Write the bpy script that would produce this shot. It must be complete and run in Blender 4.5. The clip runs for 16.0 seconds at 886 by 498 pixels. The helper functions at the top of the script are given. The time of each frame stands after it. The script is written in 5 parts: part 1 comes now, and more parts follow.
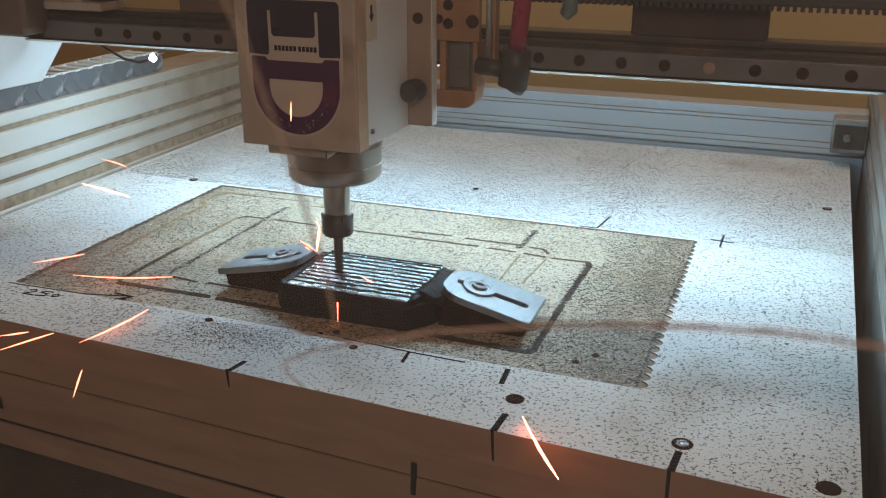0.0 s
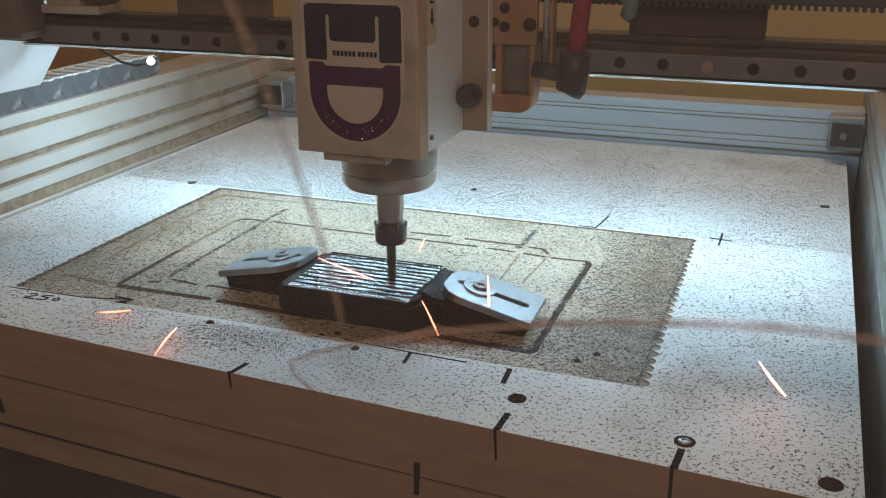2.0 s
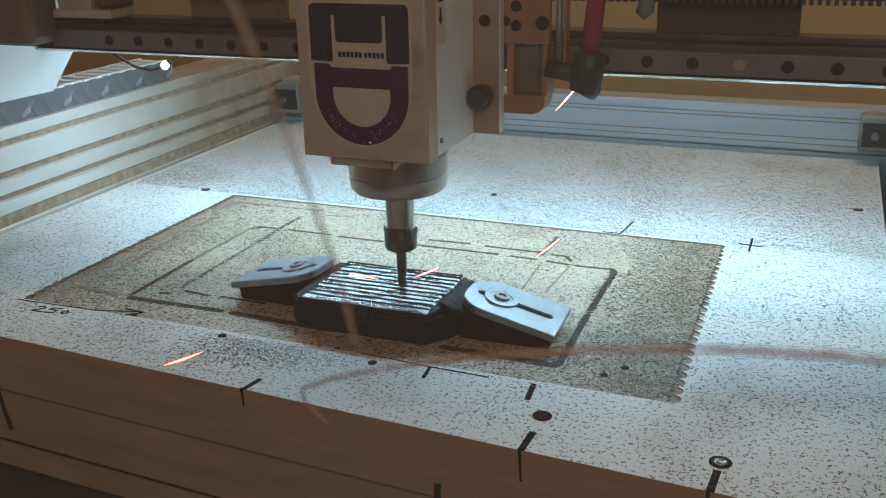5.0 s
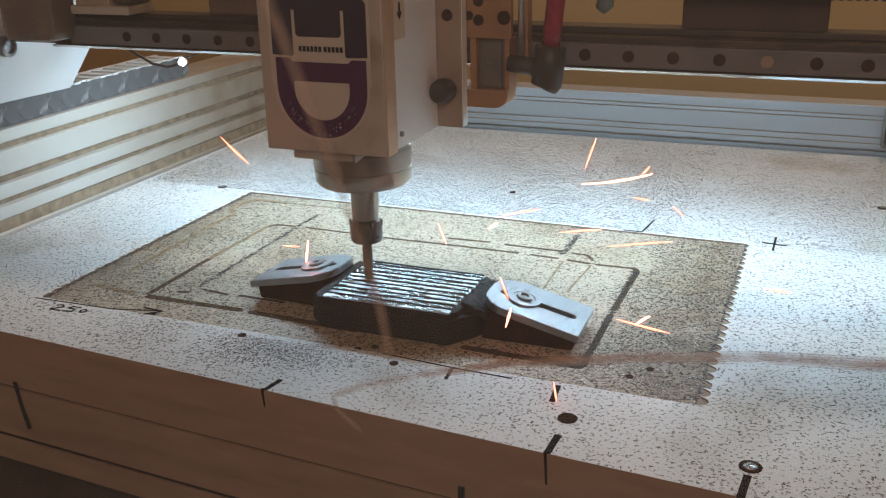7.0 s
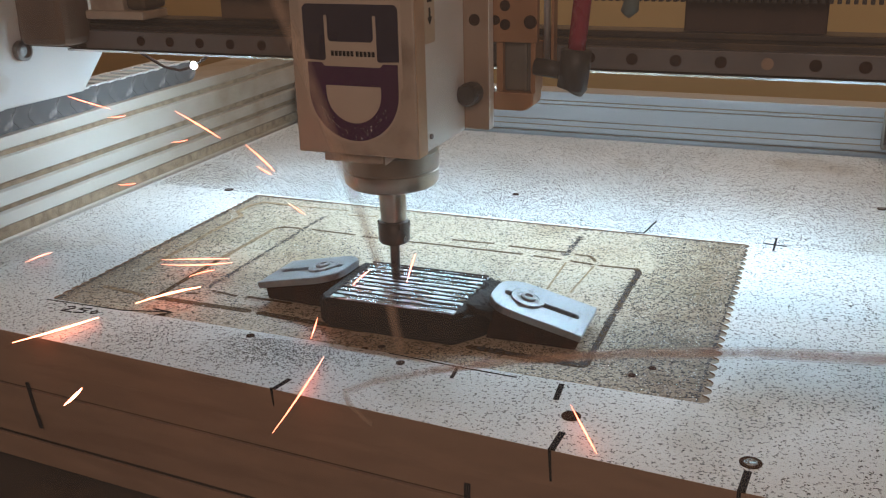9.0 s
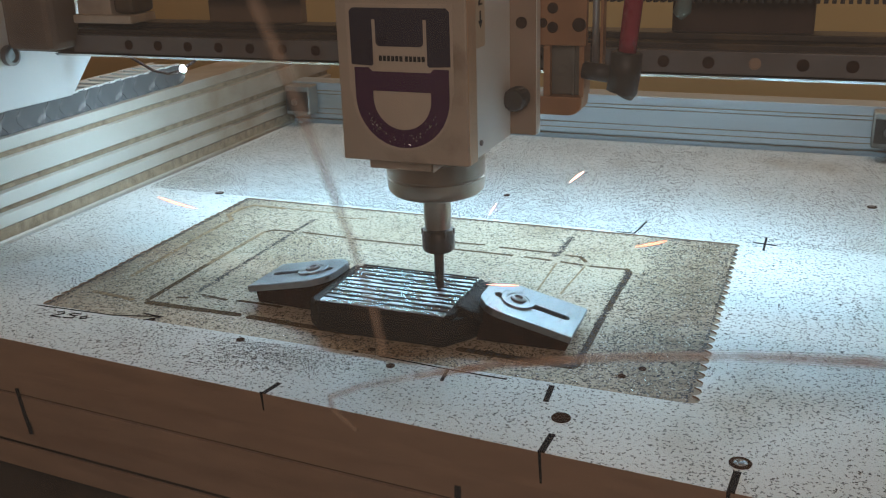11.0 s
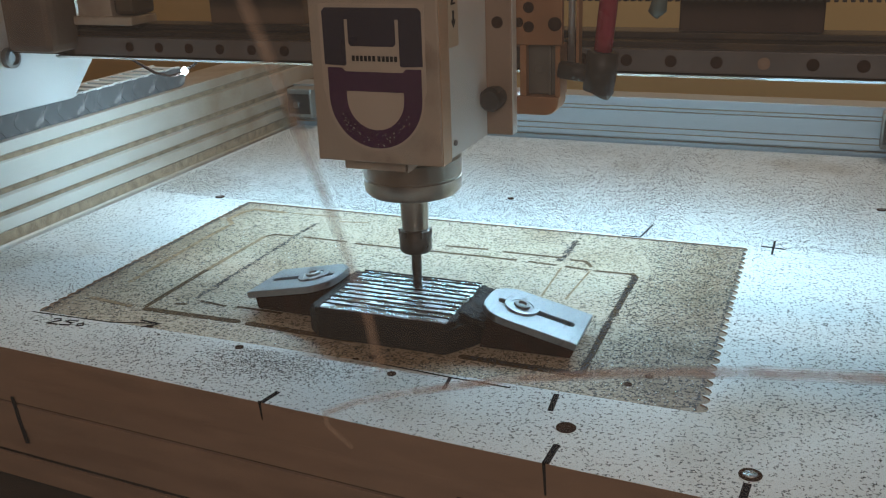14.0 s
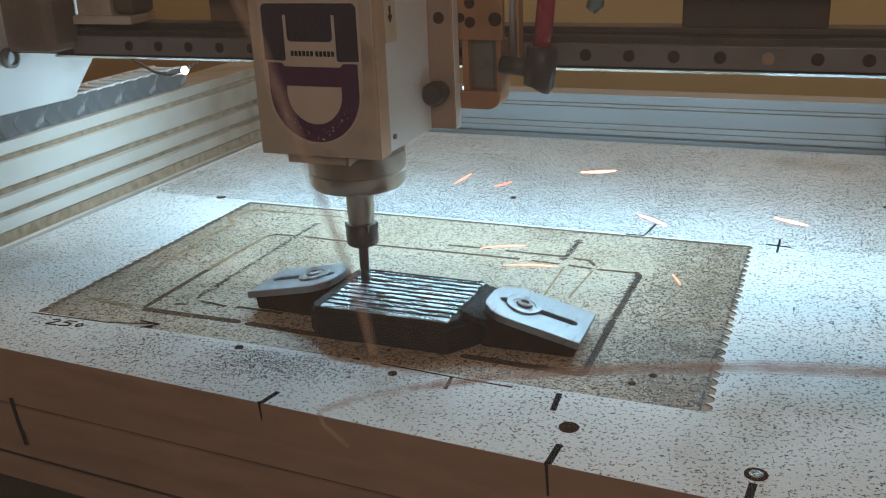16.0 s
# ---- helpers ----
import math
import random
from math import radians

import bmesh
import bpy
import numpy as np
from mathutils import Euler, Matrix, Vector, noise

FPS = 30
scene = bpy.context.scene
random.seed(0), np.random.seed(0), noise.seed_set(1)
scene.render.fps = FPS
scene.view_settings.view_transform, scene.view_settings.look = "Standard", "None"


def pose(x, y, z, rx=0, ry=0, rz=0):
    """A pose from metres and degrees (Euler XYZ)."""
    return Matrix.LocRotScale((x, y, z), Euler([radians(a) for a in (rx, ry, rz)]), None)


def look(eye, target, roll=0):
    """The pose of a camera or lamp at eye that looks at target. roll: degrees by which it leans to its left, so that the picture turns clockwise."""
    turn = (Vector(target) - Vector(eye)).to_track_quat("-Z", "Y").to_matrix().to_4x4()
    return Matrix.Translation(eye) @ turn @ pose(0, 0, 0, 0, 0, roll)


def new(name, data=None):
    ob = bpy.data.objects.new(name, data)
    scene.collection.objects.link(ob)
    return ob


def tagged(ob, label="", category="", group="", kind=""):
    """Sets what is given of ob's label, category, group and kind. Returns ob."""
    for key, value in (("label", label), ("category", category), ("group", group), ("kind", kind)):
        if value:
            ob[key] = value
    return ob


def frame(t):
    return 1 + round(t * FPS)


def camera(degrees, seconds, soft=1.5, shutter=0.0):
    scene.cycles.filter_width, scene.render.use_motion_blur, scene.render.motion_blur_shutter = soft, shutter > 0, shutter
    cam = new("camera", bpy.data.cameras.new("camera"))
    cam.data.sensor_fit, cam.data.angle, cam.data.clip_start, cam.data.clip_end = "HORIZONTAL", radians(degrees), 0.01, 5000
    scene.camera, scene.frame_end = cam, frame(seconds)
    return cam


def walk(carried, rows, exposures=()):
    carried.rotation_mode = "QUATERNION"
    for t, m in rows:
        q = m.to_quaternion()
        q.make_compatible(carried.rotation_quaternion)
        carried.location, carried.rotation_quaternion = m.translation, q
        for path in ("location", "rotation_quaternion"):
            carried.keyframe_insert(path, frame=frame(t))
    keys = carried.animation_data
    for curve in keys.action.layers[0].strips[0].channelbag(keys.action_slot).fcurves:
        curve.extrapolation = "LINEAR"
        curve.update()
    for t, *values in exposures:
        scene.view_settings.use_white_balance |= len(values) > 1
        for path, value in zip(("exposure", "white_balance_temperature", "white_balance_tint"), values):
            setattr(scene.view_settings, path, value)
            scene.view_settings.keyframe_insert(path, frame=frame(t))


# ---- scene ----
cam = camera(49.1, 16.0, 1.1)
PATH = [
    (0, (0.243, -0.515, 0.248), (-0.43, 1.239, -0.438), -0.0),
    (0.5, (0.242, -0.514, 0.247), (-0.428, 1.242, -0.436), -0.0),
    (1, (0.242, -0.517, 0.248), (-0.426, 1.24, -0.438), -0.3),
    (1.5, (0.244, -0.517, 0.247), (-0.426, 1.24, -0.435), -0.6),
    (2, (0.241, -0.517, 0.248), (-0.425, 1.241, -0.436), -0.4),
    (2.5, (0.241, -0.513, 0.248), (-0.423, 1.245, -0.436), -0.4),
    (3, (0.241, -0.507, 0.247), (-0.424, 1.251, -0.435), -0.4),
    (3.5, (0.239, -0.502, 0.246), (-0.433, 1.253, -0.438), -0.5),
    (4, (0.237, -0.5, 0.245), (-0.445, 1.253, -0.434), -0.7),
    (6.5, (0.224, -0.492, 0.244), (-0.495, 1.244, -0.441), -1.4),
    (7, (0.223, -0.492, 0.244), (-0.497, 1.243, -0.443), -1.3),
    (7.5, (0.224, -0.492, 0.243), (-0.501, 1.242, -0.44), -1.4),
    (8, (0.225, -0.494, 0.244), (-0.504, 1.239, -0.438), -1.5),
    (8.5, (0.225, -0.499, 0.248), (-0.5, 1.234, -0.437), -1.4),
    (9, (0.225, -0.501, 0.247), (-0.5, 1.233, -0.436), -1.5),
    (11.5, (0.228, -0.497, 0.248), (-0.487, 1.241, -0.435), -1.9),
    (12, (0.228, -0.493, 0.246), (-0.492, 1.244, -0.437), -2.0),
    (12.5, (0.228, -0.492, 0.247), (-0.493, 1.243, -0.437), -2.1),
    (13, (0.227, -0.491, 0.247), (-0.496, 1.245, -0.434), -2.1),
    (13.5, (0.225, -0.489, 0.246), (-0.498, 1.248, -0.435), -2.1),
    (14, (0.225, -0.488, 0.246), (-0.5, 1.247, -0.433), -2.1),
    (14.5, (0.226, -0.491, 0.245), (-0.5, 1.246, -0.433), -2.1),
    (15, (0.226, -0.494, 0.248), (-0.502, 1.241, -0.432), -2.2),
    (15.5, (0.225, -0.489, 0.247), (-0.504, 1.244, -0.434), -2.3),
    (16, (0.225, -0.483, 0.242), (-0.51, 1.251, -0.433), -2.4),
]
# the flying sparks warm the picture now and then
TINT = [(0, 0.05, 6300), (0.6, 0.0, 6050), (1.5, 0.0, 5980), (2.0, 0.05, 6300), (2.7, 0.0, 5900), (3.2, 0.0, 5700), (4.0, 0.0, 5700), (6.3, 0.07, 6450), (6.8, 0.1, 6700), (7.2, 0.08, 6700),
        (7.9, 0.03, 6400), (8.3, 0.0, 6000), (8.7, 0.05, 6500), (9.1, 0.1, 6800), (9.7, 0.0, 6200), (11.4, 0.0, 6000), (11.75, 0.1, 6600), (12.05, 0.2, 7500),
        (12.25, 0.15, 7100), (12.5, 0.05, 6350), (12.9, 0.0, 5750), (14.5, 0.0, 5900), (15.2, 0.0, 5900), (15.6, 0.0, 6050), (16, 0.0, 5950)]
walk(cam, [(t, look(eye, target, roll)) for t, eye, target, roll in PATH], [(t, e, 5900 + (k - 5900) * 0.6, 10 + (k - 5900) * 0.012) for t, e, k in TINT])


# ---- world and lights ----
world = bpy.data.worlds.new("world")
scene.world = world
world.use_nodes = True
world.node_tree.nodes["Background"].inputs[0].default_value = (0.9, 0.75, 0.55, 1)
world.node_tree.nodes["Background"].inputs[1].default_value = 0.02


def area_lamp(name, eye, target, sx, sy, watts, colour):
    d = bpy.data.lights.new(name, "AREA")
    d.shape, d.size, d.size_y, d.energy, d.color = "RECTANGLE", sx, sy, watts, colour
    ob = new(name, d)
    ob.matrix_world = look(eye, target)
    return ob


# white LED strip under the back of the gantry, warm room lamp
area_lamp("led_strip_light", (0.005, 0.165, 0.150), (0.005, 0.175, 0.0), 0.53, 0.02, 1.06, (0.50, 0.86, 1.0))
area_lamp("single_led_light", (-0.262, 0.1560, 0.1185), (-0.36, 0.22, 0.06), 0.006, 0.006, 0.10, (0.62, 0.90, 1.0))
area_lamp("room_light", (0.50, -1.22, 0.72), (0.0, -0.1, 0.05), 0.5, 0.5, 4.1, (1.0, 0.76, 0.58))
# unseen fill lamp, added to brighten the tan back wall
area_lamp("ceiling_light", (0.1, 0.72, 1.48), (0.1, 1.05, 0.2), 0.9, 0.2, 7.5, (1.0, 0.80, 0.56))


# ---- materials ----
def mat(name, base=(0.5, 0.5, 0.5), rough=0.5, metal=0.0, var=0.15, scale=30.0, bump=0.0, bump_scale=200.0,
        dirt=None, dirt_amount=0.5, dirt_scale=12.0, rough_var=0.15, stretch=(1, 1, 1), spec=0.5):
    """A surface with variation at two scales, fine relief and an optional second colour in patches."""
    m = bpy.data.materials.new(name)
    m.use_nodes = True
    nt = m.node_tree
    b = nt.nodes["Principled BSDF"]
    tc = nt.nodes.new("ShaderNodeTexCoord")
    mp = nt.nodes.new("ShaderNodeMapping")
    mp.inputs["Scale"].default_value = stretch
    nt.links.new(tc.outputs["Object"], mp.inputs[0])
    n1 = nt.nodes.new("ShaderNodeTexNoise")
    n1.inputs["Scale"].default_value, n1.inputs["Detail"].default_value = scale, 6
    nt.links.new(mp.outputs[0], n1.inputs["Vector"])
    r1 = nt.nodes.new("ShaderNodeValToRGB")
    r1.color_ramp.elements[0].position, r1.color_ramp.elements[1].position = 0.3, 0.7
    r1.color_ramp.elements[0].color = (*[c * (1 - var) for c in base], 1)
    r1.color_ramp.elements[1].color = (*[min(1, c * (1 + var)) for c in base], 1)
    nt.links.new(n1.outputs[0], r1.inputs[0])
    out = r1.outputs[0]
    if dirt:
        n2 = nt.nodes.new("ShaderNodeTexNoise")
        n2.inputs["Scale"].default_value, n2.inputs["Detail"].default_value = dirt_scale, 8
        nt.links.new(mp.outputs[0], n2.inputs["Vector"])
        r2 = nt.nodes.new("ShaderNodeValToRGB")
        r2.color_ramp.elements[0].position, r2.color_ramp.elements[1].position = 0.62 - 0.25 * dirt_amount, 0.78 - 0.2 * dirt_amount
        nt.links.new(n2.outputs[0], r2.inputs[0])
        mx = nt.nodes.new("ShaderNodeMix")
        mx.data_type = "RGBA"
        nt.links.new(r2.outputs[0], mx.inputs[0])
        nt.links.new(out, mx.inputs[6])
        mx.inputs[7].default_value = (*dirt, 1)
        out = mx.outputs[2]
    nt.links.new(out, b.inputs["Base Color"])
    rr = nt.nodes.new("ShaderNodeMapRange")
    rr.inputs[3].default_value, rr.inputs[4].default_value = max(0.03, rough - rough_var), min(1, rough + rough_var)
    nt.links.new(n1.outputs[0], rr.inputs[0])
    nt.links.new(rr.outputs[0], b.inputs["Roughness"])
    b.inputs["Metallic"].default_value = metal
    b.inputs["Specular IOR Level"].default_value = spec
    if bump:
        n3 = nt.nodes.new("ShaderNodeTexNoise")
        n3.inputs["Scale"].default_value, n3.inputs["Detail"].default_value = bump_scale, 4
        nt.links.new(mp.outputs[0], n3.inputs["Vector"])
        bp = nt.nodes.new("ShaderNodeBump")
        bp.inputs["Strength"].default_value, bp.inputs["Distance"].default_value = bump, 0.001
        nt.links.new(n3.outputs[0], bp.inputs["Height"])
        nt.links.new(bp.outputs[0], b.inputs["Normal"])
    return m


def glow(name, colour, strength):
    m = bpy.data.materials.new(name)
    m.use_nodes = True
    b = m.node_tree.nodes["Principled BSDF"]
    b.inputs["Base Color"].default_value = (0.8, 0.8, 0.8, 1)
    b.inputs["Emission Color"].default_value = (*colour, 1)
    b.inputs["Emission Strength"].default_value = strength
    return m


def speckled(name, base, speck, amount, scale=260.0, tint=None, tint_amount=0.5):
    """Sheet strewn with chips: a pale ground, dark flecks of two sizes, soft stains."""
    m = mat(name, base, 0.55, 0.0, 0.06, 9.0, 0.15, 600.0, tint, tint_amount, 7.0)
    nt = m.node_tree
    b = nt.nodes["Principled BSDF"]
    old = b.inputs["Base Color"].links[0].from_socket
    tc = nt.nodes.new("ShaderNodeTexCoord")
    for sc, thr, mix in ((scale, amount, 0.8), (scale * 0.5, amount * 0.6, 0.6)):
        n = nt.nodes.new("ShaderNodeTexNoise")
        n.inputs["Scale"].default_value, n.inputs["Detail"].default_value, n.inputs["Roughness"].default_value = sc, 3, 0.6
        big = nt.nodes.new("ShaderNodeTexNoise")
        big.inputs["Scale"].default_value = 14.0
        ad = nt.nodes.new("ShaderNodeMath")
        ad.operation = "MULTIPLY_ADD"
        ad.inputs[1].default_value, ad.inputs[2].default_value = 0.12, -0.06
        nt.links.new(tc.outputs["Object"], n.inputs["Vector"])
        nt.links.new(tc.outputs["Object"], big.inputs["Vector"])
        nt.links.new(big.outputs[0], ad.inputs[0])
        sm = nt.nodes.new("ShaderNodeMath")
        nt.links.new(n.outputs[0], sm.inputs[0])
        nt.links.new(ad.outputs[0], sm.inputs[1])
        rp = nt.nodes.new("ShaderNodeValToRGB")
        rp.color_ramp.elements[0].position, rp.color_ramp.elements[1].position = 0.70 - thr, 0.735 - thr
        rp.color_ramp.elements[0].color, rp.color_ramp.elements[1].color = (0, 0, 0, 1), (mix, mix, mix, 1)
        nt.links.new(sm.outputs[0], rp.inputs[0])
        mx = nt.nodes.new("ShaderNodeMix")
        mx.data_type = "RGBA"
        nt.links.new(rp.outputs[0], mx.inputs[0])
        nt.links.new(old, mx.inputs[6])
        mx.inputs[7].default_value = (*speck, 1)
        old = mx.outputs[2]
    nt.links.new(old, b.inputs["Base Color"])
    return m


M_LAMINATE = speckled("white_laminate", (0.71, 0.73, 0.73), (0.065, 0.07, 0.075), 0.120, 480.0, (0.50, 0.46, 0.40), 0.2)
M_POCKET = speckled("milled_board", (0.55, 0.465, 0.36), (0.10, 0.075, 0.04), 0.155, 620.0, (0.42, 0.31, 0.20), 0.45)


def browned_sides(m, lo, hi, colour):
    """Older, browned passes along two sides of the milled pocket, with a ragged border."""
    nt = m.node_tree
    b = nt.nodes["Principled BSDF"]
    old = b.inputs["Base Color"].links[0].from_socket
    tc = nt.nodes.new("ShaderNodeTexCoord")
    sp = nt.nodes.new("ShaderNodeSeparateXYZ")
    nt.links.new(tc.outputs["Object"], sp.inputs[0])
    nz = nt.nodes.new("ShaderNodeTexNoise")
    nz.inputs["Scale"].default_value, nz.inputs["Detail"].default_value = 60, 6
    nt.links.new(tc.outputs["Object"], nz.inputs["Vector"])
    for a, z in ((hi, hi + 0.045), (lo, lo - 0.045)):
        mr = nt.nodes.new("ShaderNodeMapRange")
        mr.inputs[1].default_value, mr.inputs[2].default_value = a, z
        nt.links.new(sp.outputs[0], mr.inputs[0])
        mu = nt.nodes.new("ShaderNodeMath")
        mu.operation = "MULTIPLY"
        gain = nt.nodes.new("ShaderNodeMath")
        gain.operation, gain.inputs[1].default_value = "MULTIPLY", 1.45
        nt.links.new(nz.outputs[0], gain.inputs[0])
        nt.links.new(mr.outputs[0], mu.inputs[0])
        nt.links.new(gain.outputs[0], mu.inputs[1])
        mu.use_clamp = True
        mx = nt.nodes.new("ShaderNodeMix")
        mx.data_type = "RGBA"
        nt.links.new(mu.outputs[0], mx.inputs[0])
        nt.links.new(old, mx.inputs[6])
        mx.inputs[7].default_value = (*colour, 1)
        old = mx.outputs[2]
    nt.links.new(old, b.inputs["Base Color"])


browned_sides(M_POCKET, -0.207, 0.108, (0.20, 0.145, 0.095))
# dust colour made darker to paint in the channels' shading
M_GROOVE = mat("groove_dust_and_shade", (0.105, 0.072, 0.042), 0.95, 0, 0.45, 300, 0.5, 900, spec=0.1)
M_STAIN = mat("brown_track", (0.33, 0.245, 0.16), 0.95, 0, 0.35, 220, 0.3, 900, (0.17, 0.115, 0.07), 0.4, 140, spec=0.1)
M_MDF = mat("mdf_edge", (0.33, 0.215, 0.145), 0.85, 0, 0.12, 25, 0.3, 700, (0.26, 0.16, 0.105), 0.35, 9, stretch=(1, 1, 6))
M_JOINT = mat("glue_joint", (0.030, 0.019, 0.013), 0.95, 0, 0.5, 60, spec=0.05)
M_INK = mat("marker_ink", (0.012, 0.012, 0.016), 0.9, 0, 0.3, 200, spec=0.05)
M_HOLE = mat("hole_wall", (0.035, 0.016, 0.010), 0.95, 0, 0.4, 200, spec=0.05)
M_ALU = mat("anodised_aluminium", (0.66, 0.68, 0.69), 0.42, 0.75, 0.06, 20, 0.05, 500, (0.45, 0.38, 0.29), 0.25, 10, stretch=(1, 0.15, 1))
M_ALU_WARM = mat("dusty_aluminium", (0.72, 0.70, 0.65), 0.5, 0.35, 0.07, 18, 0.08, 500, (0.50, 0.40, 0.28), 0.3, 9, stretch=(1, 0.2, 1))
M_DUST = mat("packed_dust", (0.34, 0.255, 0.175), 0.95, 0, 0.3, 120, 0.5, 800)


def brown_along(m, start, end, colour):
    """A brown tone that strengthens along y, with a ragged border."""
    nt = m.node_tree
    b = nt.nodes["Principled BSDF"]
    old = b.inputs["Base Color"].links[0].from_socket
    tc = nt.nodes.new("ShaderNodeTexCoord")
    sp = nt.nodes.new("ShaderNodeSeparateXYZ")
    nt.links.new(tc.outputs["Object"], sp.inputs[0])
    nz = nt.nodes.new("ShaderNodeTexNoise")
    nz.inputs["Scale"].default_value, nz.inputs["Detail"].default_value = 22, 7
    nt.links.new(tc.outputs["Object"], nz.inputs["Vector"])
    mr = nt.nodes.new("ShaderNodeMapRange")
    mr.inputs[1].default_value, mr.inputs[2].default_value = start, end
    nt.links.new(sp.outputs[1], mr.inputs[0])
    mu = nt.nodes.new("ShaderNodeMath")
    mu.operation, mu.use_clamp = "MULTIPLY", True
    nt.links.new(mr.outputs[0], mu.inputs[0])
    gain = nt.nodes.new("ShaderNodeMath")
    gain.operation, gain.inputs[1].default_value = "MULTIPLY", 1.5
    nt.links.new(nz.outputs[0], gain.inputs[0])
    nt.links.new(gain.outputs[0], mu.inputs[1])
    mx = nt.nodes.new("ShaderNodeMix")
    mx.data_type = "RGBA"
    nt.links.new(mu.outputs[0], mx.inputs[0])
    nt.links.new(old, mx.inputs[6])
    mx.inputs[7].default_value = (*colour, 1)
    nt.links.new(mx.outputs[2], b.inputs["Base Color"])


brown_along(M_ALU_WARM, 0.12, 0.36, (0.40, 0.32, 0.235))
M_BOXFRONT = mat("bronze_plate", (0.50, 0.43, 0.355), 0.5, 0.3, 0.06, 60, 0.06, 700, (0.33, 0.26, 0.205), 0.35, 32)
M_BOXEDGE = mat("bronze_plate_edge", (0.60, 0.42, 0.28), 0.45, 0.4, 0.1, 80)
M_BOXSIDE = mat("brushed_plate", (0.80, 0.82, 0.80), 0.5, 0.2, 0.05, 40, 0.05, 900)
M_PURPLE = mat("purple_decal", (0.058, 0.010, 0.062), 0.16, 0, 0.1, 40, 0.45, 260)
M_NAVY = mat("navy_decal", (0.016, 0.012, 0.036), 0.3, 0, 0.1, 40, 0.05, 300)
M_DECAL = mat("decal_ground", (0.56, 0.48, 0.40), 0.4, 0.1, 0.05, 50)
M_LABEL = mat("cream_label", (0.58, 0.48, 0.35), 0.5, 0, 0.05, 50)
M_FLANGE = mat("spindle_steel", (0.42, 0.38, 0.33), 0.32, 0.9, 0.08, 60, 0.03, 900)
M_COLLET = mat("collet_steel", (0.13, 0.12, 0.115), 0.32, 0.9, 0.15, 90, 0.05, 900)
M_CUTTER = mat("carbide", (0.12, 0.11, 0.105), 0.3, 0.9, 0.15, 90)
M_BLACK = mat("black_steel", (0.013, 0.012, 0.012), 0.6, 0.1, 0.5, 120, 0.5, 700, (0.040, 0.024, 0.018), 0.3, 60, spec=0.25)
M_CUT = mat("fresh_cut_steel", (0.62, 0.64, 0.67), 0.27, 1.0, 0.30, 120, 0.8, 420, (0.26, 0.23, 0.21), 0.28, 60, 0.12, (0.45, 2.2, 1))
M_RIDGE = mat("burr_steel", (0.035, 0.033, 0.033), 0.45, 0.6, 0.4, 160, 0.3, 500, stretch=(0.4, 3, 1))
M_CLAMP = mat("milled_clamp_steel", (0.34, 0.36, 0.38), 0.40, 0.95, 0.08, 220, 0.06, 900, (0.17, 0.17, 0.17), 0.10, 170, 0.1, (1, 0.35, 1))
M_UNDER_SHADE = mat("clamp_shade", (0.030, 0.016, 0.012), 0.9, 0.1, 0.4, 120, 0.4, 600, (0.065, 0.026, 0.016), 0.4, 70, spec=0.1)
M_SCREW = mat("zinc_screw", (0.26, 0.26, 0.26), 0.42, 1.0, 0.15, 150)
M_BRONZE = mat("bronze_anodised", (0.40, 0.22, 0.12), 0.42, 0.45, 0.12, 50, 0.05, 700, (0.22, 0.12, 0.07), 0.25, 25)
M_PLATE = mat("z_plate", (0.36, 0.27, 0.21), 0.45, 0.5, 0.1, 50, 0.05, 700)
M_DARK = mat("dark_metal", (0.055, 0.045, 0.04), 0.5, 0.3, 0.25, 60, 0.1, 600, (0.11, 0.08, 0.05), 0.25, 20)
M_RAIL = mat("rail_steel", (0.18, 0.175, 0.18), 0.4, 0.35, 0.1, 60, 0.04, 900, (0.16, 0.12, 0.10), 0.25, 20)
M_RUBBER = mat("black_rubber", (0.035, 0.033, 0.033), 0.5, 0, 0.15, 80, 0.1, 600)
M_RED = mat("red_hose", (0.27, 0.022, 0.05), 0.28, 0.0, 0.12, 60)
M_CHAIN = mat("chain_plastic", (0.115, 0.12, 0.125), 0.55, 0, 0.2, 60, 0.25, 400, (0.36, 0.35, 0.33), 0.3, 110)
# crossbar tops painted near white, as the LED lights them
M_CHAINTOP = mat("dusty_lit_chain_bar", (0.74, 0.74, 0.72), 0.7, 0, 0.15, 60, 0.15, 500, (0.3, 0.27, 0.23), 0.3, 40)
M_TAN = mat("tan_wall_paint", (0.60, 0.43, 0.20), 0.9, 0, 0.06, 3, 0.1, 60, (0.54, 0.37, 0.16), 0.3, 1.5)
M_WALL = mat("plaster", (0.48, 0.40, 0.30), 0.9, 0, 0.06, 3, 0.1, 60)
M_CEIL = mat("ceiling_paint", (0.6, 0.55, 0.47), 0.9, 0, 0.05, 3)
M_FLOOR = mat("concrete", (0.22, 0.19, 0.16), 0.85, 0, 0.15, 5, 0.2, 100)
M_WHITEPLATE = mat("white_painted_plate", (0.70, 0.72, 0.72), 0.45, 0.1, 0.05, 8, 0.05, 400, (0.5, 0.45, 0.38), 0.2, 20)
M_WOODBENCH = mat("bench_wood", (0.16, 0.085, 0.05), 0.7, 0, 0.25, 14, 0.2, 200, stretch=(0.2, 2, 2))
M_BRACKET = mat("brown_bracket", (0.06, 0.036, 0.030), 0.55, 0.2, 0.2, 30)
M_COVER = mat("brown_cover", (0.19, 0.13, 0.09), 0.6, 0.1, 0.15, 30, 0.1, 300)
M_BEARING = mat("bearing_grey", (0.17, 0.165, 0.15), 0.45, 0.4, 0.15, 60, 0.05, 700)
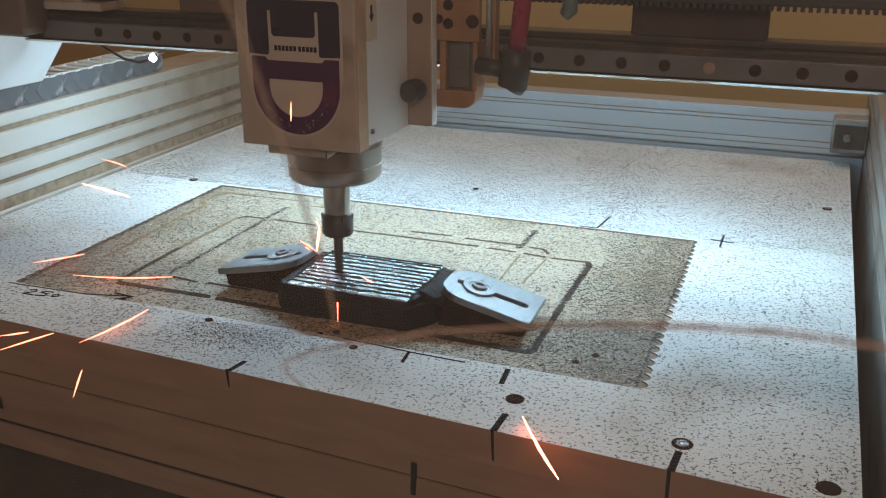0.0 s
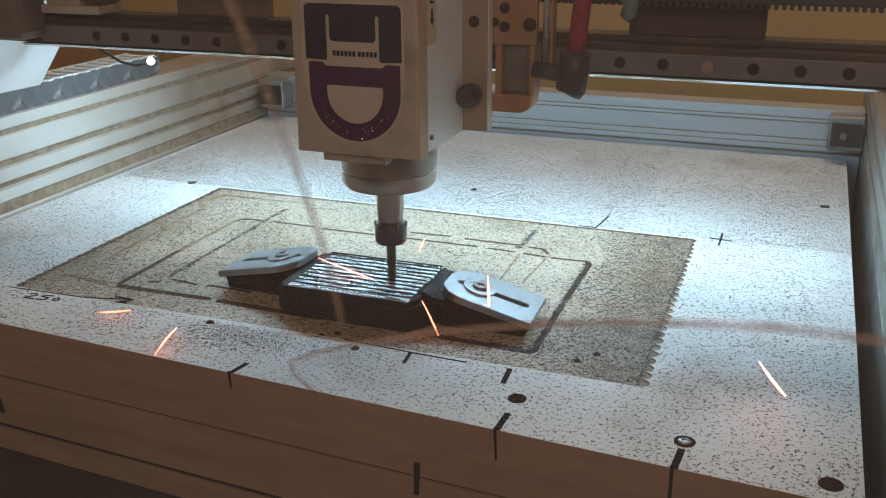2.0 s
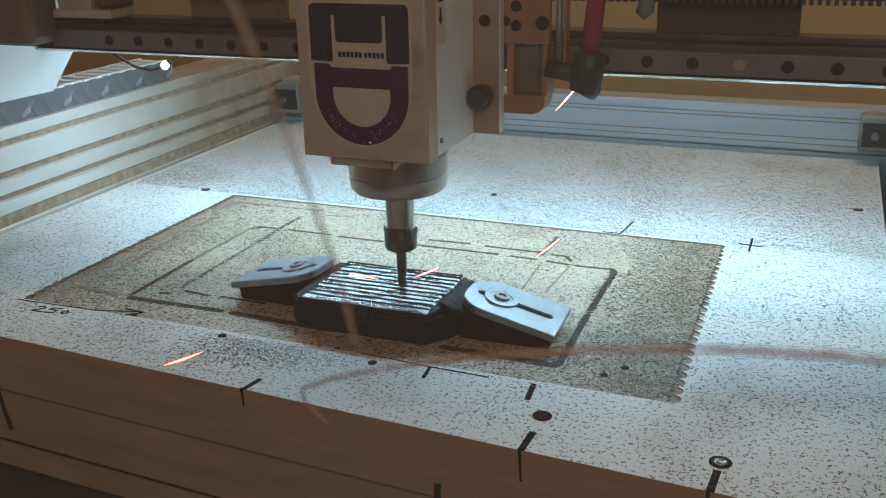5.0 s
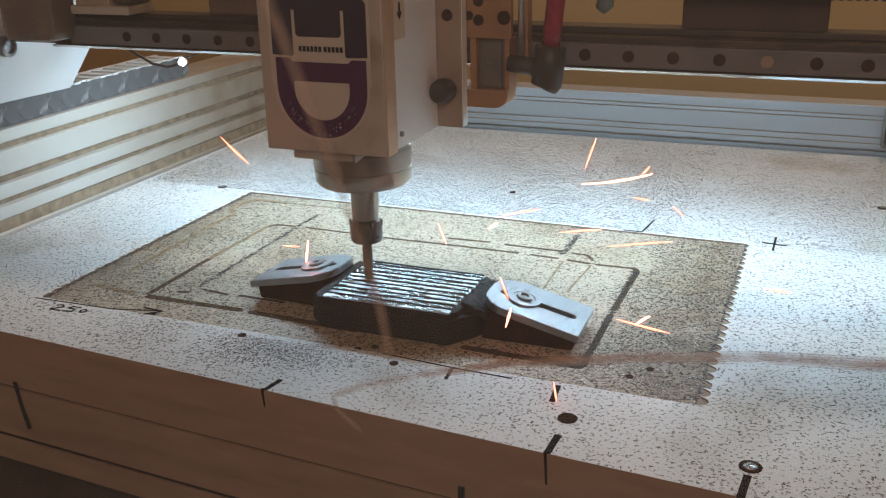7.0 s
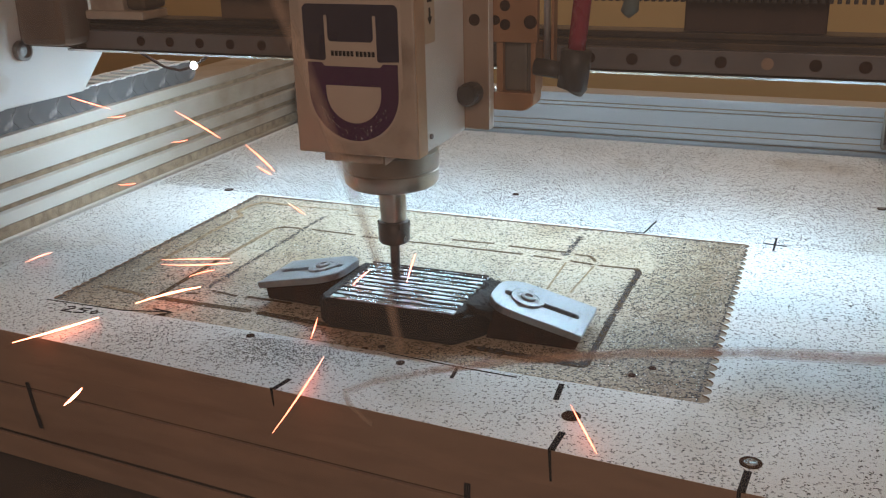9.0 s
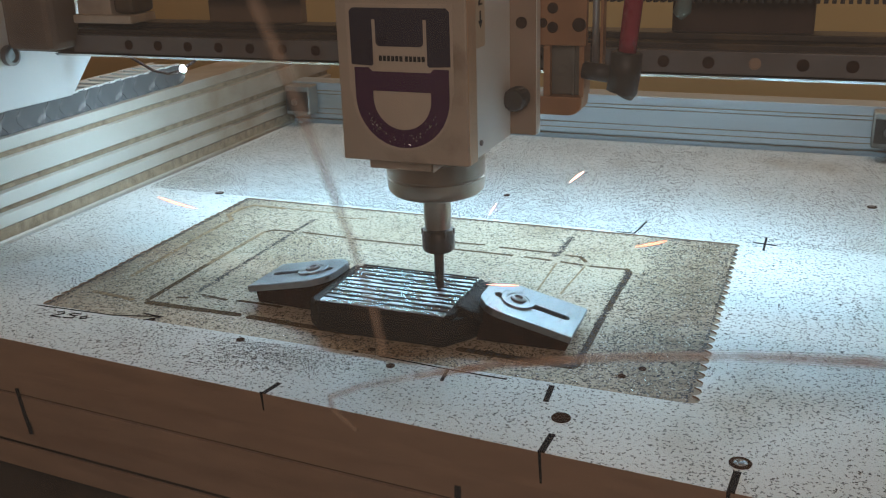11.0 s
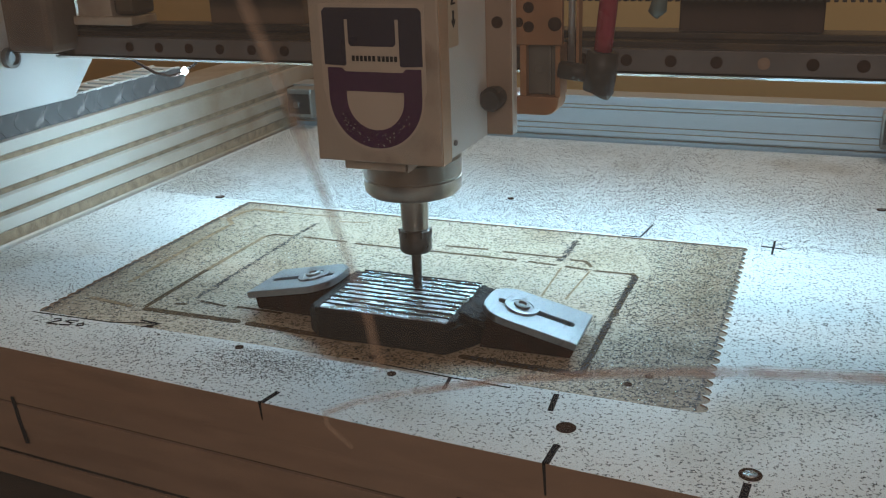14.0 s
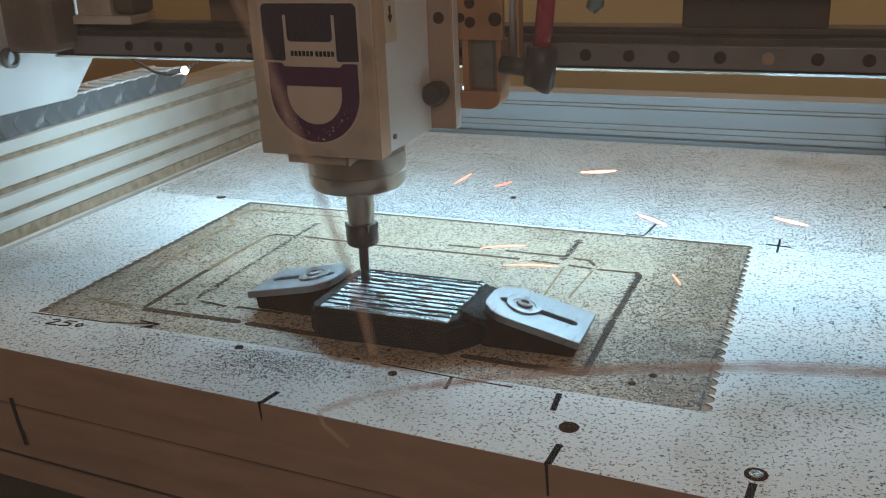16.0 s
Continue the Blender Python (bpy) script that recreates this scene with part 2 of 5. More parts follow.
M_ENDBLOCK = mat("dusty_brown_casting", (0.15, 0.11, 0.085), 0.6, 0.2, 0.25, 30, 0.2, 300, (0.24, 0.19, 0.15), 0.35, 25)
M_LEDGE = mat("polished_ledge", (0.75, 0.76, 0.77), 0.18, 1.0, 0.05, 40)
M_ALU_DARK = mat("oily_aluminium", (0.34, 0.34, 0.32), 0.5, 0.6, 0.12, 60, 0.15, 500, (0.16, 0.15, 0.13), 0.45, 30, stretch=(1, 0.3, 1))
M_ALU_BACK = mat("rear_aluminium", (0.50, 0.53, 0.56), 0.45, 0.6, 0.08, 30, 0.06, 500, (0.36, 0.34, 0.30), 0.25, 14, stretch=(0.2, 1, 1))
M_GREEN = mat("grey_green_plastic", (0.12, 0.17, 0.17), 0.4, 0, 0.1, 50)
M_BRIGHT = mat("bright_swarf_and_glints", (0.75, 0.74, 0.70), 0.3, 0.9, 0.2, 90)
M_LED = glow("led_glow", (0.80, 0.95, 1.0), 60.0)
M_SPARK = glow("spark_glow", (1.0, 0.20, 0.09), 4.6)
M_SPARK_HOT = glow("hot_spark_glow", (1.0, 0.24, 0.11), 14.0)


# ---- mesh helpers ----
def part(name, bm, material, parent=None, label=""):
    me = bpy.data.meshes.new(name)
    bm.normal_update()
    bm.to_mesh(me)
    bm.free()
    for m in (material if isinstance(material, (list, tuple)) else [material]):
        me.materials.append(m)
    ob = new(name, me)
    if parent is not None:
        ob.parent = parent
    return tagged(ob, label)


def thing(name, label, category, at=(0, 0, 0), group="", kind=""):
    ob = new(name)
    ob.empty_display_size = 0.01
    ob.location = at
    return tagged(ob, label, category, group, kind)


def add_box(bm, x0, x1, y0, y1, z0, z1, bevel=0.0, mi=0):
    b2 = bmesh.new()
    vs = [b2.verts.new(p) for p in ((x0, y0, z0), (x1, y0, z0), (x1, y1, z0), (x0, y1, z0),
                                    (x0, y0, z1), (x1, y0, z1), (x1, y1, z1), (x0, y1, z1))]
    for f in ((0, 3, 2, 1), (4, 5, 6, 7), (0, 1, 5, 4), (1, 2, 6, 5), (2, 3, 7, 6), (3, 0, 4, 7)):
        b2.faces.new([vs[i] for i in f])
    if bevel:
        bmesh.ops.bevel(b2, geom=b2.edges[:], offset=bevel, segments=2, affect="EDGES", profile=0.5)
    return absorb(bm, b2, mi)


def absorb(bm, b2, mi=0, m=None):
    if m is not None:
        b2.transform(m)
    seen = {}
    for v in b2.verts:
        seen[v] = bm.verts.new(v.co)
    for f in b2.faces:
        g = bm.faces.new([seen[v] for v in f.verts])
        g.material_index, g.smooth = mi if mi else f.material_index, f.smooth
    b2.free()
    return bm


def add_prism(bm, outline, axis, a, b, bevel=0.0, mi=0, smooth=False):
    """Extrude a closed outline of (u, v) along an axis from a to b. axis 'x': (y, z); 'y': (x, z); 'z': (x, y)."""
    put = {"x": lambda u, v, w: (w, u, v), "y": lambda u, v, w: (u, w, v), "z": lambda u, v, w: (u, v, w)}[axis]
    b2 = bmesh.new()
    lo = [b2.verts.new(put(u, v, a)) for u, v in outline]
    hi = [b2.verts.new(put(u, v, b)) for u, v in outline]
    n = len(outline)
    b2.faces.new(lo)
    b2.faces.new(hi[::-1])
    for i in range(n):
        f = b2.faces.new((lo[i], hi[i], hi[(i + 1) % n], lo[(i + 1) % n]))
        f.smooth = smooth
    bmesh.ops.recalc_face_normals(b2, faces=b2.faces[:])
    if bevel:
        es = [e for e in b2.edges if e.calc_face_angle(0) > 0.6]
        bmesh.ops.bevel(b2, geom=es, offset=bevel, segments=2, affect="EDGES", profile=0.5)
    return absorb(bm, b2, mi)


def add_lathe(bm, rings, seg=40, m=None, mi=0):
    """A turned piece about z from rings of (radius, height)."""
    b2 = bmesh.new()
    rows = [[b2.verts.new((r * math.cos(2 * math.pi * i / seg), r * math.sin(2 * math.pi * i / seg), z)) for i in range(seg)]
            for r, z in rings]
    for k in range(len(rows) - 1):
        for i in range(seg):
            j = (i + 1) % seg
            f = b2.faces.new((rows[k][i], rows[k][j], rows[k + 1][j], rows[k + 1][i]))
            f.smooth = True
    b2.faces.new(rows[0][::-1])
    b2.faces.new(rows[-1])
    bmesh.ops.recalc_face_normals(b2, faces=b2.faces[:])
    for e in b2.edges:
        if e.calc_face_angle(0) > 0.7:
            e.smooth = False
    sharp = [e for e in b2.edges if not e.smooth]
    bmesh.ops.split_edges(b2, edges=sharp)
    return absorb(bm, b2, mi, m)


def add_tube(bm, pts, radius, seg=16, mi=0):
    """A round tube along points; radius a number or one a point."""
    pts = [Vector(p) for p in pts]
    rows = []
    b2 = bmesh.new()
    for i, p in enumerate(pts):
        d = (pts[min(i + 1, len(pts) - 1)] - pts[max(i - 1, 0)]).normalized()
        u = d.orthogonal().normalized() if i == 0 else (u - d * u.dot(d)).normalized()
        w = d.cross(u)
        r = radius[i] if isinstance(radius, (list, tuple)) else radius
        rows.append([b2.verts.new(p + (u * math.cos(2 * math.pi * k / seg) + w * math.sin(2 * math.pi * k / seg)) * r) for k in range(seg)])
    for a, b in zip(rows, rows[1:]):
        for k in range(seg):
            f = b2.faces.new((a[k], a[(k + 1) % seg], b[(k + 1) % seg], b[k]))
            f.smooth = True
    b2.faces.new(rows[0][::-1])
    b2.faces.new(rows[-1])
    bmesh.ops.recalc_face_normals(b2, faces=b2.faces[:])
    return absorb(bm, b2, mi)


def arc(cx, cy, r, a0, a1, n=8):
    return [(cx + r * math.cos(radians(a0 + (a1 - a0) * i / n)), cy + r * math.sin(radians(a0 + (a1 - a0) * i / n))) for i in range(n + 1)]


def rounded(x0, x1, y0, y1, r, n=5):
    return arc(x1 - r, y1 - r, r, 0, 90, n) + arc(x0 + r, y1 - r, r, 90, 180, n) + arc(x0 + r, y0 + r, r, 180, 270, n) + arc(x1 - r, y0 + r, r, 270, 360, n)


def one_box(name, material, x0, x1, y0, y1, z0, z1, label="", category="", kind="structure", bevel=0.0):
    bm = bmesh.new()
    add_box(bm, x0, x1, y0, y1, z0, z1, bevel)
    return tagged(part(name, bm, material), label, category, "", kind)


# ---- the room ----
one_box("floor", M_FLOOR, -2.2, 2.2, -2.2, 1.6, -1.05, -0.95, "grey concrete workshop floor", "floor")
one_box("ceiling", M_CEIL, -2.2, 2.2, -2.2, 1.6, 1.5, 1.6, "off-white painted ceiling", "ceiling")
one_box("wall_north", M_TAN, -2.1, 2.1, 1.1, 1.2, -0.95, 1.5, "tan painted wall behind the machine", "wall")
one_box("wall_south", M_WALL, -2.1, 2.1, -2.1, -2.0, -0.95, 1.5, "warm grey plaster wall", "wall")
one_box("wall_west", M_TAN, -1.45, -1.35, -2.0, 1.1, -0.95, 1.5, "tan painted side wall", "wall")
one_box("wall_east", M_WALL, 1.6, 1.7, -2.0, 1.1, -0.95, 1.5, "warm grey plaster wall", "wall")

# ---- machine bed ----
FLOOR_Z = -0.0009
EDGE = lambda x: -0.1095 - 0.052 * x


def board_sheet():
    """Top sheet of the spoilboard with the milled pocket let into it, its right edge scalloped by the cutter."""
    px0, px1, py0, py1 = -0.249, 0.171, -0.0465, 0.2055
    x0, x1, y1 = -0.366, 0.285, 0.495
    teeth = []
    n = 27
    for i in range(n):
        ya = py0 + (py1 - py0) * i / n
        yb = py0 + (py1 - py0) * (i + 1) / n
        ym = (ya + yb) / 2
        sk = 0.003 * (py1 - ym) / (py1 - py0)
        big = 0.0036 + 0.0012 * (1 - i / n) + random.uniform(-0.0005, 0.0005)
        teeth += [(px1 + 0.0012 + sk, ya + 0.0003)] + [(px1 + 0.0006 + big * q + sk, ya + (yb - ya) * u) for u, q in ((0.10, 0.55), (0.26, 0.88), (0.5, 1.0), (0.74, 0.88), (0.90, 0.55))]
    edge = [(px1, py0)] + teeth + [(px1, py1)]
    west = []
    n = 30
    for i in range(n):
        ya, yb = py0 + (py1 - py0) * i / n, py0 + (py1 - py0) * (i + 1) / n
        big = random.uniform(0.0009, 0.0021)
        west += [(px0 + 0.0004, ya + 0.0003)] + [(px0 - big * q, ya + (yb - ya) * u) for u, q in ((0.2, 0.7), (0.5, 1.0), (0.8, 0.7))]
    west = [(px0, py0)] + west + [(px0, py1)]
    hole = edge + west[::-1]
    bm = bmesh.new()

    def face(pts, z, mi):
        f = bm.faces.new([bm.verts.new((x, y, z)) for x, y in pts])
        f.material_index = mi
        if f.normal.z < 0:
            f.normal_flip()
    face([(x0, EDGE(x0)), (px0, EDGE(px0)), (px0, py0), (x0, py0)], 0, 0)
    face([(x0, py1), (px0, py1), (px0, y1), (x0, y1)], 0, 0)
    for (ax, ay), (bx, by) in zip(west, west[1:]):
        face([(x0, ay), (ax, ay), (bx, by), (x0, by)], 0, 0)
    face([(px0, EDGE(px0)), (px1, EDGE(px1)), (px1, py0), (px0, py0)], 0, 0)
    face([(px0, py1), (px1, py1), (px1, y1), (px0, y1)], 0, 0)
    face([(px1, EDGE(px1)), (x1, EDGE(x1)), (x1, py0), (px1, py0)], 0, 0)
    face([(px1, py1), (x1, py1), (x1, y1), (px1, y1)], 0, 0)
    for (ax, ay), (bx, by) in zip(edge, edge[1:]):
        face([(ax, ay), (x1, ay), (x1, by), (bx, by)], 0, 0)
    face([(px0 - 0.003, py0 - 0.001), (px1 + 0.009, py0 - 0.001), (px1 + 0.009, py1 + 0.001), (px0 - 0.003, py1 + 0.001)], FLOOR_Z, 1)
    for (ax, ay), (bx, by) in zip(hole, hole[1:] + hole[:1]):
        f = bm.faces.new([bm.verts.new(p) for p in ((ax, ay, 0), (bx, by, 0), (bx, by, FLOOR_Z), (ax, ay, FLOOR_Z))])
        f.material_index = 3
    outer = [(x0, EDGE(x0)), (x1, EDGE(x1)), (x1, y1), (x0, y1)]
    for (ax, ay), (bx, by) in zip(outer, outer[1:] + outer[:1]):
        f = bm.faces.new([bm.verts.new(p) for p in ((ax, ay, 0), (ax, ay, -0.0205), (bx, by, -0.0205), (bx, by, 0))])
        f.material_index = 3
    face(outer, -0.0205, 3)
    bmesh.ops.triangulate(bm, faces=[f for f in bm.faces if len(f.verts) > 4])
    return bm


spoilboard = thing("spoilboard", "speckled white laminate spoilboard on stacked MDF with a milled pocket", "work board")
part("top_sheet", board_sheet(), [M_LAMINATE, M_POCKET, M_GROOVE, M_MDF], spoilboard, "white speckled laminate sheet with tan milled pocket")
LEVELS = (-0.0205, -0.0385, -0.0555, -0.0755, -0.0935)
for k, (za, zb) in enumerate(zip(LEVELS, LEVELS[1:])):
    bm = bmesh.new()
    d = (0.0005, -0.0008, 0.001, -0.0005)[k]
    add_prism(bm, [(-0.366, EDGE(-0.366) + d), (0.285, EDGE(0.285) + d), (0.285, 0.49), (-0.366, 0.49)], "z", zb + (0.0005, 0.0004, 0.0009, 0.0005)[k], za - (0.0004, 0.0005, 0.0005, 0.0012)[k], 0.0003)
    part("mdf_layer", bm, M_MDF, spoilboard, "brown MDF sheet")
bm = bmesh.new()
add_prism(bm, [(-0.36, EDGE(-0.36) + 0.0014), (0.28, EDGE(0.28) + 0.0014), (0.28, 0.48), (-0.36, 0.48)], "z", -0.0930, -0.0210)
part("glue_joint", bm, M_JOINT, spoilboard, "dark recessed joints between sheets")


def groove_run(points, width):
    """A shallow milled channel along points, with round ends."""
    bm = bmesh.new()
    for k, ((xa, ya), (xb, yb)) in enumerate(zip(points, points[1:])):
        d = Vector((xb - xa, yb - ya, 0)).normalized()
        a0 = math.degrees(math.atan2(d.y, d.x))
        add_prism(bm, arc(xb, yb, width / 2, a0 - 90, a0 + 90, 5) + arc(xa, ya, width / 2, a0 + 90, a0 + 270, 5), "z", FLOOR_Z - 0.001, FLOOR_Z + 0.0002 + k * 0.00004)
    return bm


CHANNELS = (
    (M_GROOVE, 0.0052, "shallow milled channel with dust and painted shade", [
        [(-0.1835, -0.0205), (-0.114, -0.0195)], [(-0.1045, -0.0200), (-0.03, -0.0225)], [(0.040, -0.0222), (0.1075, -0.0240)]]),
    (M_GROOVE, 0.0040, "shallow milled channel full of chips", [
        [(0.1095, -0.0225), (0.1085, 0.050)], [(0.1085, 0.0590), (0.1092, 0.127), (0.1060, 0.1325)], [(-0.1862, -0.0170), (-0.1868, 0.052)]]),
    (M_GROOVE, 0.0026, "narrow milled channel", [
        [(-0.1850, 0.130), (-0.1800, 0.1360), (-0.1655, 0.1370)], [(-0.154, 0.1375), (-0.1168, 0.1365)], [(-0.1080, 0.1350), (-0.0387, 0.1360), (0.0206, 0.1362)],
        [(0.0313, 0.1358), (0.0505, 0.1345)], [(0.0590, 0.1338), (0.0745, 0.1318)], [(0.0805, 0.1315), (0.1060, 0.1325)],
        [(-0.0377, 0.1500), (-0.0070, 0.1515)], [(0.0071, 0.1500), (0.0500, 0.1500)], [(0.0590, 0.1480), (0.0694, 0.1475), (0.0750, 0.1395)],
        [(-0.1556, 0.0020), (-0.1355, -0.0005)], [(-0.1262, 0.0010), (-0.0935, 0.0005)], [(-0.1692, -0.0068), (-0.1630, -0.0056)]]),
    (M_STAIN, 0.0036, "faint brown track of an old pass", [
        [(-0.2262, 0.017), (-0.2300, 0.1034), (-0.2297, 0.1503), (-0.2400, 0.1598), (-0.2379, 0.1798), (-0.2327, 0.1896), (-0.2027, 0.1890)],
        [(-0.2320, -0.0155), (-0.1974, -0.0196)], [(-0.1868, 0.054), (-0.1855, 0.128)]]),
    (M_STAIN, 0.0014, "faint brown track of an old pass", [
        [(0.0767, 0.1290), (0.0737, 0.0774)], [(0.0561, 0.1300), (0.0575, 0.0777)], [(-0.1448, 0.1800), (-0.1208, 0.1835)], [(-0.2027, 0.1890), (-0.1500, 0.1905)]]),
)
for material, width, label, runs in CHANNELS:
    for run in runs:
        part("groove", groove_run(run, width), material, spoilboard, label)


def disc(x, y, r, z, material, name, label, squash=1.0):
    bm = bmesh.new()
    add_lathe(bm, [(r * 0.2, z - 0.0006), (r, z - 0.0006), (r, z)], 20)
    bm.transform(Matrix.Translation((x, y, 0)) @ Matrix.Diagonal((1, squash, 1, 1)))
    return part(name, bm, material, spoilboard, label)


for x, y, r in ((0.117, -0.0815, 0.0050), (0.271, -0.1095, 0.0055), (0.011, -0.056, 0.0026), (-0.017, -0.045, 0.0022), (-0.009, -0.039, 0.0022),
                (-0.090, -0.053, 0.0026), (-0.163, -0.044, 0.0026), (0.145, -0.014, 0.0021), (0.136, -0.026, 0.0021), (-0.029, 0.276, 0.0028)):
    disc(x, y, r, 0.0004 if y < -0.0465 or y > 0.21 else FLOOR_Z + 0.0004, M_HOLE, "drilled_hole", "dark drilled hole")
for x, y, r in ((0.205, -0.095, 0.0052), (0.266, 0.326, 0.0040), (-0.283, 0.211, 0.0042)):
    disc(x, y, r, 0.0004, M_HOLE, "screw_hole", "countersunk screw hole")
    bm = bmesh.new()
    add_lathe(bm, [(r * 0.62, 0.0003), (r * 0.62, 0.0006), (r * 0.5, 0.0008), (r * 0.25, 0.0008), (r * 0.2, 0.0006)], 18)
    bm.transform(Matrix.Translation((x, y, 0)))
    part("sunk_screw", bm, M_COLLET, spoilboard, "steel countersunk screw head")


def stroke(points, width, parent, name="pen_mark", lift=0.0003, plane="z", label="black marker line"):
    bm = bmesh.new()
    pts = [Vector(p) for p in points]
    up = Vector((0, 0, 1)) if plane == "z" else Vector((0, -1, 0))
    for a, b in zip(pts, pts[1:]):
        d = (b - a).normalized()
        n = d.cross(up) * width / 2
        lo = [p + up * 0.0 for p in (a - n - d * width * 0.3, b - n + d * width * 0.3, b + n + d * width * 0.3, a + n - d * width * 0.3)]
        b2 = bmesh.new()
        vs = [b2.verts.new(p) for p in lo] + [b2.verts.new(p + up * lift) for p in lo]
        for f in ((0, 1, 2, 3), (7, 6, 5, 4), (0, 4, 5, 1), (1, 5, 6, 2), (2, 6, 7, 3), (3, 7, 4, 0)):
            b2.faces.new([vs[i] for i in f])
        bmesh.ops.recalc_face_normals(b2, faces=b2.faces[:])
        absorb(bm, b2)
        lift += 0.00005
    return part(name, bm, M_INK, parent, label)


S = spoilboard
stroke([(0.184, 0.212, 0), (0.200, 0.210, 0)], 0.0016, S)
stroke([(0.192, 0.197, 0), (0.192, 0.226, 0)], 0.0016, S)
stroke([(0.0965, 0.208, 0), (0.100, 0.238, 0)], 0.0014, S)
stroke([(0.083, 0.2075, 0), (0.0965, 0.2075, 0)], 0.0012, S)
stroke([(0.105, -0.067, 0), (0.1035, -0.051, 0)], 0.003, S)
stroke([(0.045, -0.063, 0), (0.0435, -0.050, 0)], 0.002, S)
stroke([(0.117, -0.099, 0), (0.1165, -0.1145, 0)], 0.0034, S)
stroke([(-0.0385, -0.095, 0), (-0.0405, -0.1065, 0)], 0.0028, S)
stroke([(0.2045, -0.1035, 0), (0.2035, -0.1195, 0)], 0.0036, S)
stroke([(-0.0415, EDGE(-0.041) + 0.0003, 0.000), (-0.0405, EDGE(-0.041) + 0.0003, -0.0095)], 0.0028, S, plane="y")
stroke([(0.1165, EDGE(0.1165) + 0.0003, 0.0), (0.1175, EDGE(0.117) + 0.0003, -0.016)], 0.0034, S, plane="y")
stroke([(0.2035, EDGE(0.2035) + 0.0003, 0.0), (0.2035, EDGE(0.2035) + 0.0003, -0.016)], 0.0036, S, plane="y")
stroke([(-0.2285, EDGE(-0.2285) - 0.0010, -0.034), (-0.2265, EDGE(-0.2265) - 0.0010, -0.048), (-0.2235, EDGE(-0.2235) - 0.0010, -0.064)], 0.0030, S, plane="y")
stroke([(0.073, EDGE(0.073) - 0.0006, -0.030), (0.0725, EDGE(0.072) - 0.0006, -0.048)], 0.0034, S, plane="y")
stroke([(0.0, -0.0470, 0), (0.022, -0.0482, 0), (0.045, -0.0500, 0), (0.078, -0.0510, 0)], 0.0007, S)
stroke([(-0.252, -0.049, 0), (-0.19, -0.047, 0), (-0.160, -0.0395, 0)], 0.0007, S)
stroke([(-0.166, -0.047, 0), (-0.158, -0.0395, 0), (-0.172, -0.0385, 0)], 0.0012, S)
# handwritten 250
stroke([(-0.2295, -0.0541, 0), (-0.2256, -0.0523, 0), (-0.2232, -0.0548, 0), (-0.2292, -0.0607, 0), (-0.2214, -0.0604, 0)], 0.0009, S, "pen_digit", label="handwritten digit 2")
stroke([(-0.2118, -0.0520, 0), (-0.2178, -0.0526, 0), (-0.2184, -0.0554, 0), (-0.2136, -0.0554, 0), (-0.2130, -0.0590, 0), (-0.2190, -0.0604, 0)], 0.0009, S, "pen_digit", label="handwritten digit 5")
stroke([(-0.2064, -0.0534, 0), (-0.2088, -0.0558, 0), (-0.2070, -0.0586, 0), (-0.2040, -0.0565, 0), (-0.2061, -0.0534, 0)], 0.0009, S, "pen_digit", label="handwritten digit 0")


# ---- machine frame ----
def slot_profile(height, depth, slots):
    """Half outline (u outward to the inside face at 0, z) of an extrusion with grooves at the given heights."""
    pts = [(0, 0.0)]
    for z, h, d in slots:
        pts += [(0, z - h / 2), (-d * 0.6, z - h / 2 + 0.001), (-d, z - h / 2 + 0.001), (-d, z + h / 2 - 0.001), (-d * 0.6, z + h / 2 - 0.001), (0, z + h / 2)]
    pts += [(0, height), (-depth, height), (-depth, 0.0)]
    return pts


def extrusion(name, label, axis, at, a, b, height, depth, slots, sign, material, z0=0.0):
    ob = thing(name, label, "machine rail")
    out = [(at + sign * u, z0 + z) for u, z in slot_profile(height, depth, slots)]
    bm = bmesh.new()
    add_prism(bm, out, axis, a, b, 0.0004)
    part("profile", bm, material, ob)
    for z, h, d in slots:
        bm = bmesh.new()
        u0, u1 = at - sign * (d - 0.0004), at - sign * (d - 0.0016)
        lo, hi = min(u0, u1), max(u0, u1)
        if axis == "y":
            add_box(bm, lo, hi, a + 0.002, b - 0.002, z0 + z - h / 2 + 0.0012, z0 + z + h / 2 - 0.0012)
        else:
            add_box(bm, a + 0.002, b - 0.002, lo, hi, z0 + z - h / 2 + 0.0012, z0 + z + h / 2 - 0.0012)
        part("slot_dust", bm, M_DUST, ob, "dust packed into the slot")
    return ob


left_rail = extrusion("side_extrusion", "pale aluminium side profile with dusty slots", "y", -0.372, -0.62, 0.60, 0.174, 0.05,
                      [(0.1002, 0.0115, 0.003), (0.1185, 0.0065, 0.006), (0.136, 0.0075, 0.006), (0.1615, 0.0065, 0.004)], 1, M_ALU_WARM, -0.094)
right_rail = extrusion("side_extrusion", "grey aluminium side profile with slots", "y", 0.298, -0.42, 0.60, 0.170, 0.05,
                       [(0.105, 0.006, 0.004), (0.125, 0.007, 0.006), (0.148, 0.008, 0.006)], -1, M_ALU_DARK, -0.094)
back_rail = extrusion("back_extrusion", "blue-grey aluminium rear profile with thin slots", "x", 0.500, -0.371, 0.297, 0.1415, 0.03,
                      [(0.098, 0.003, 0.002), (0.105, 0.0014, 0.0015), (0.111, 0.0016, 0.0015), (0.128, 0.0016, 0.0015), (0.132, 0.0014, 0.0012)], -1, M_ALU_BACK, -0.094)
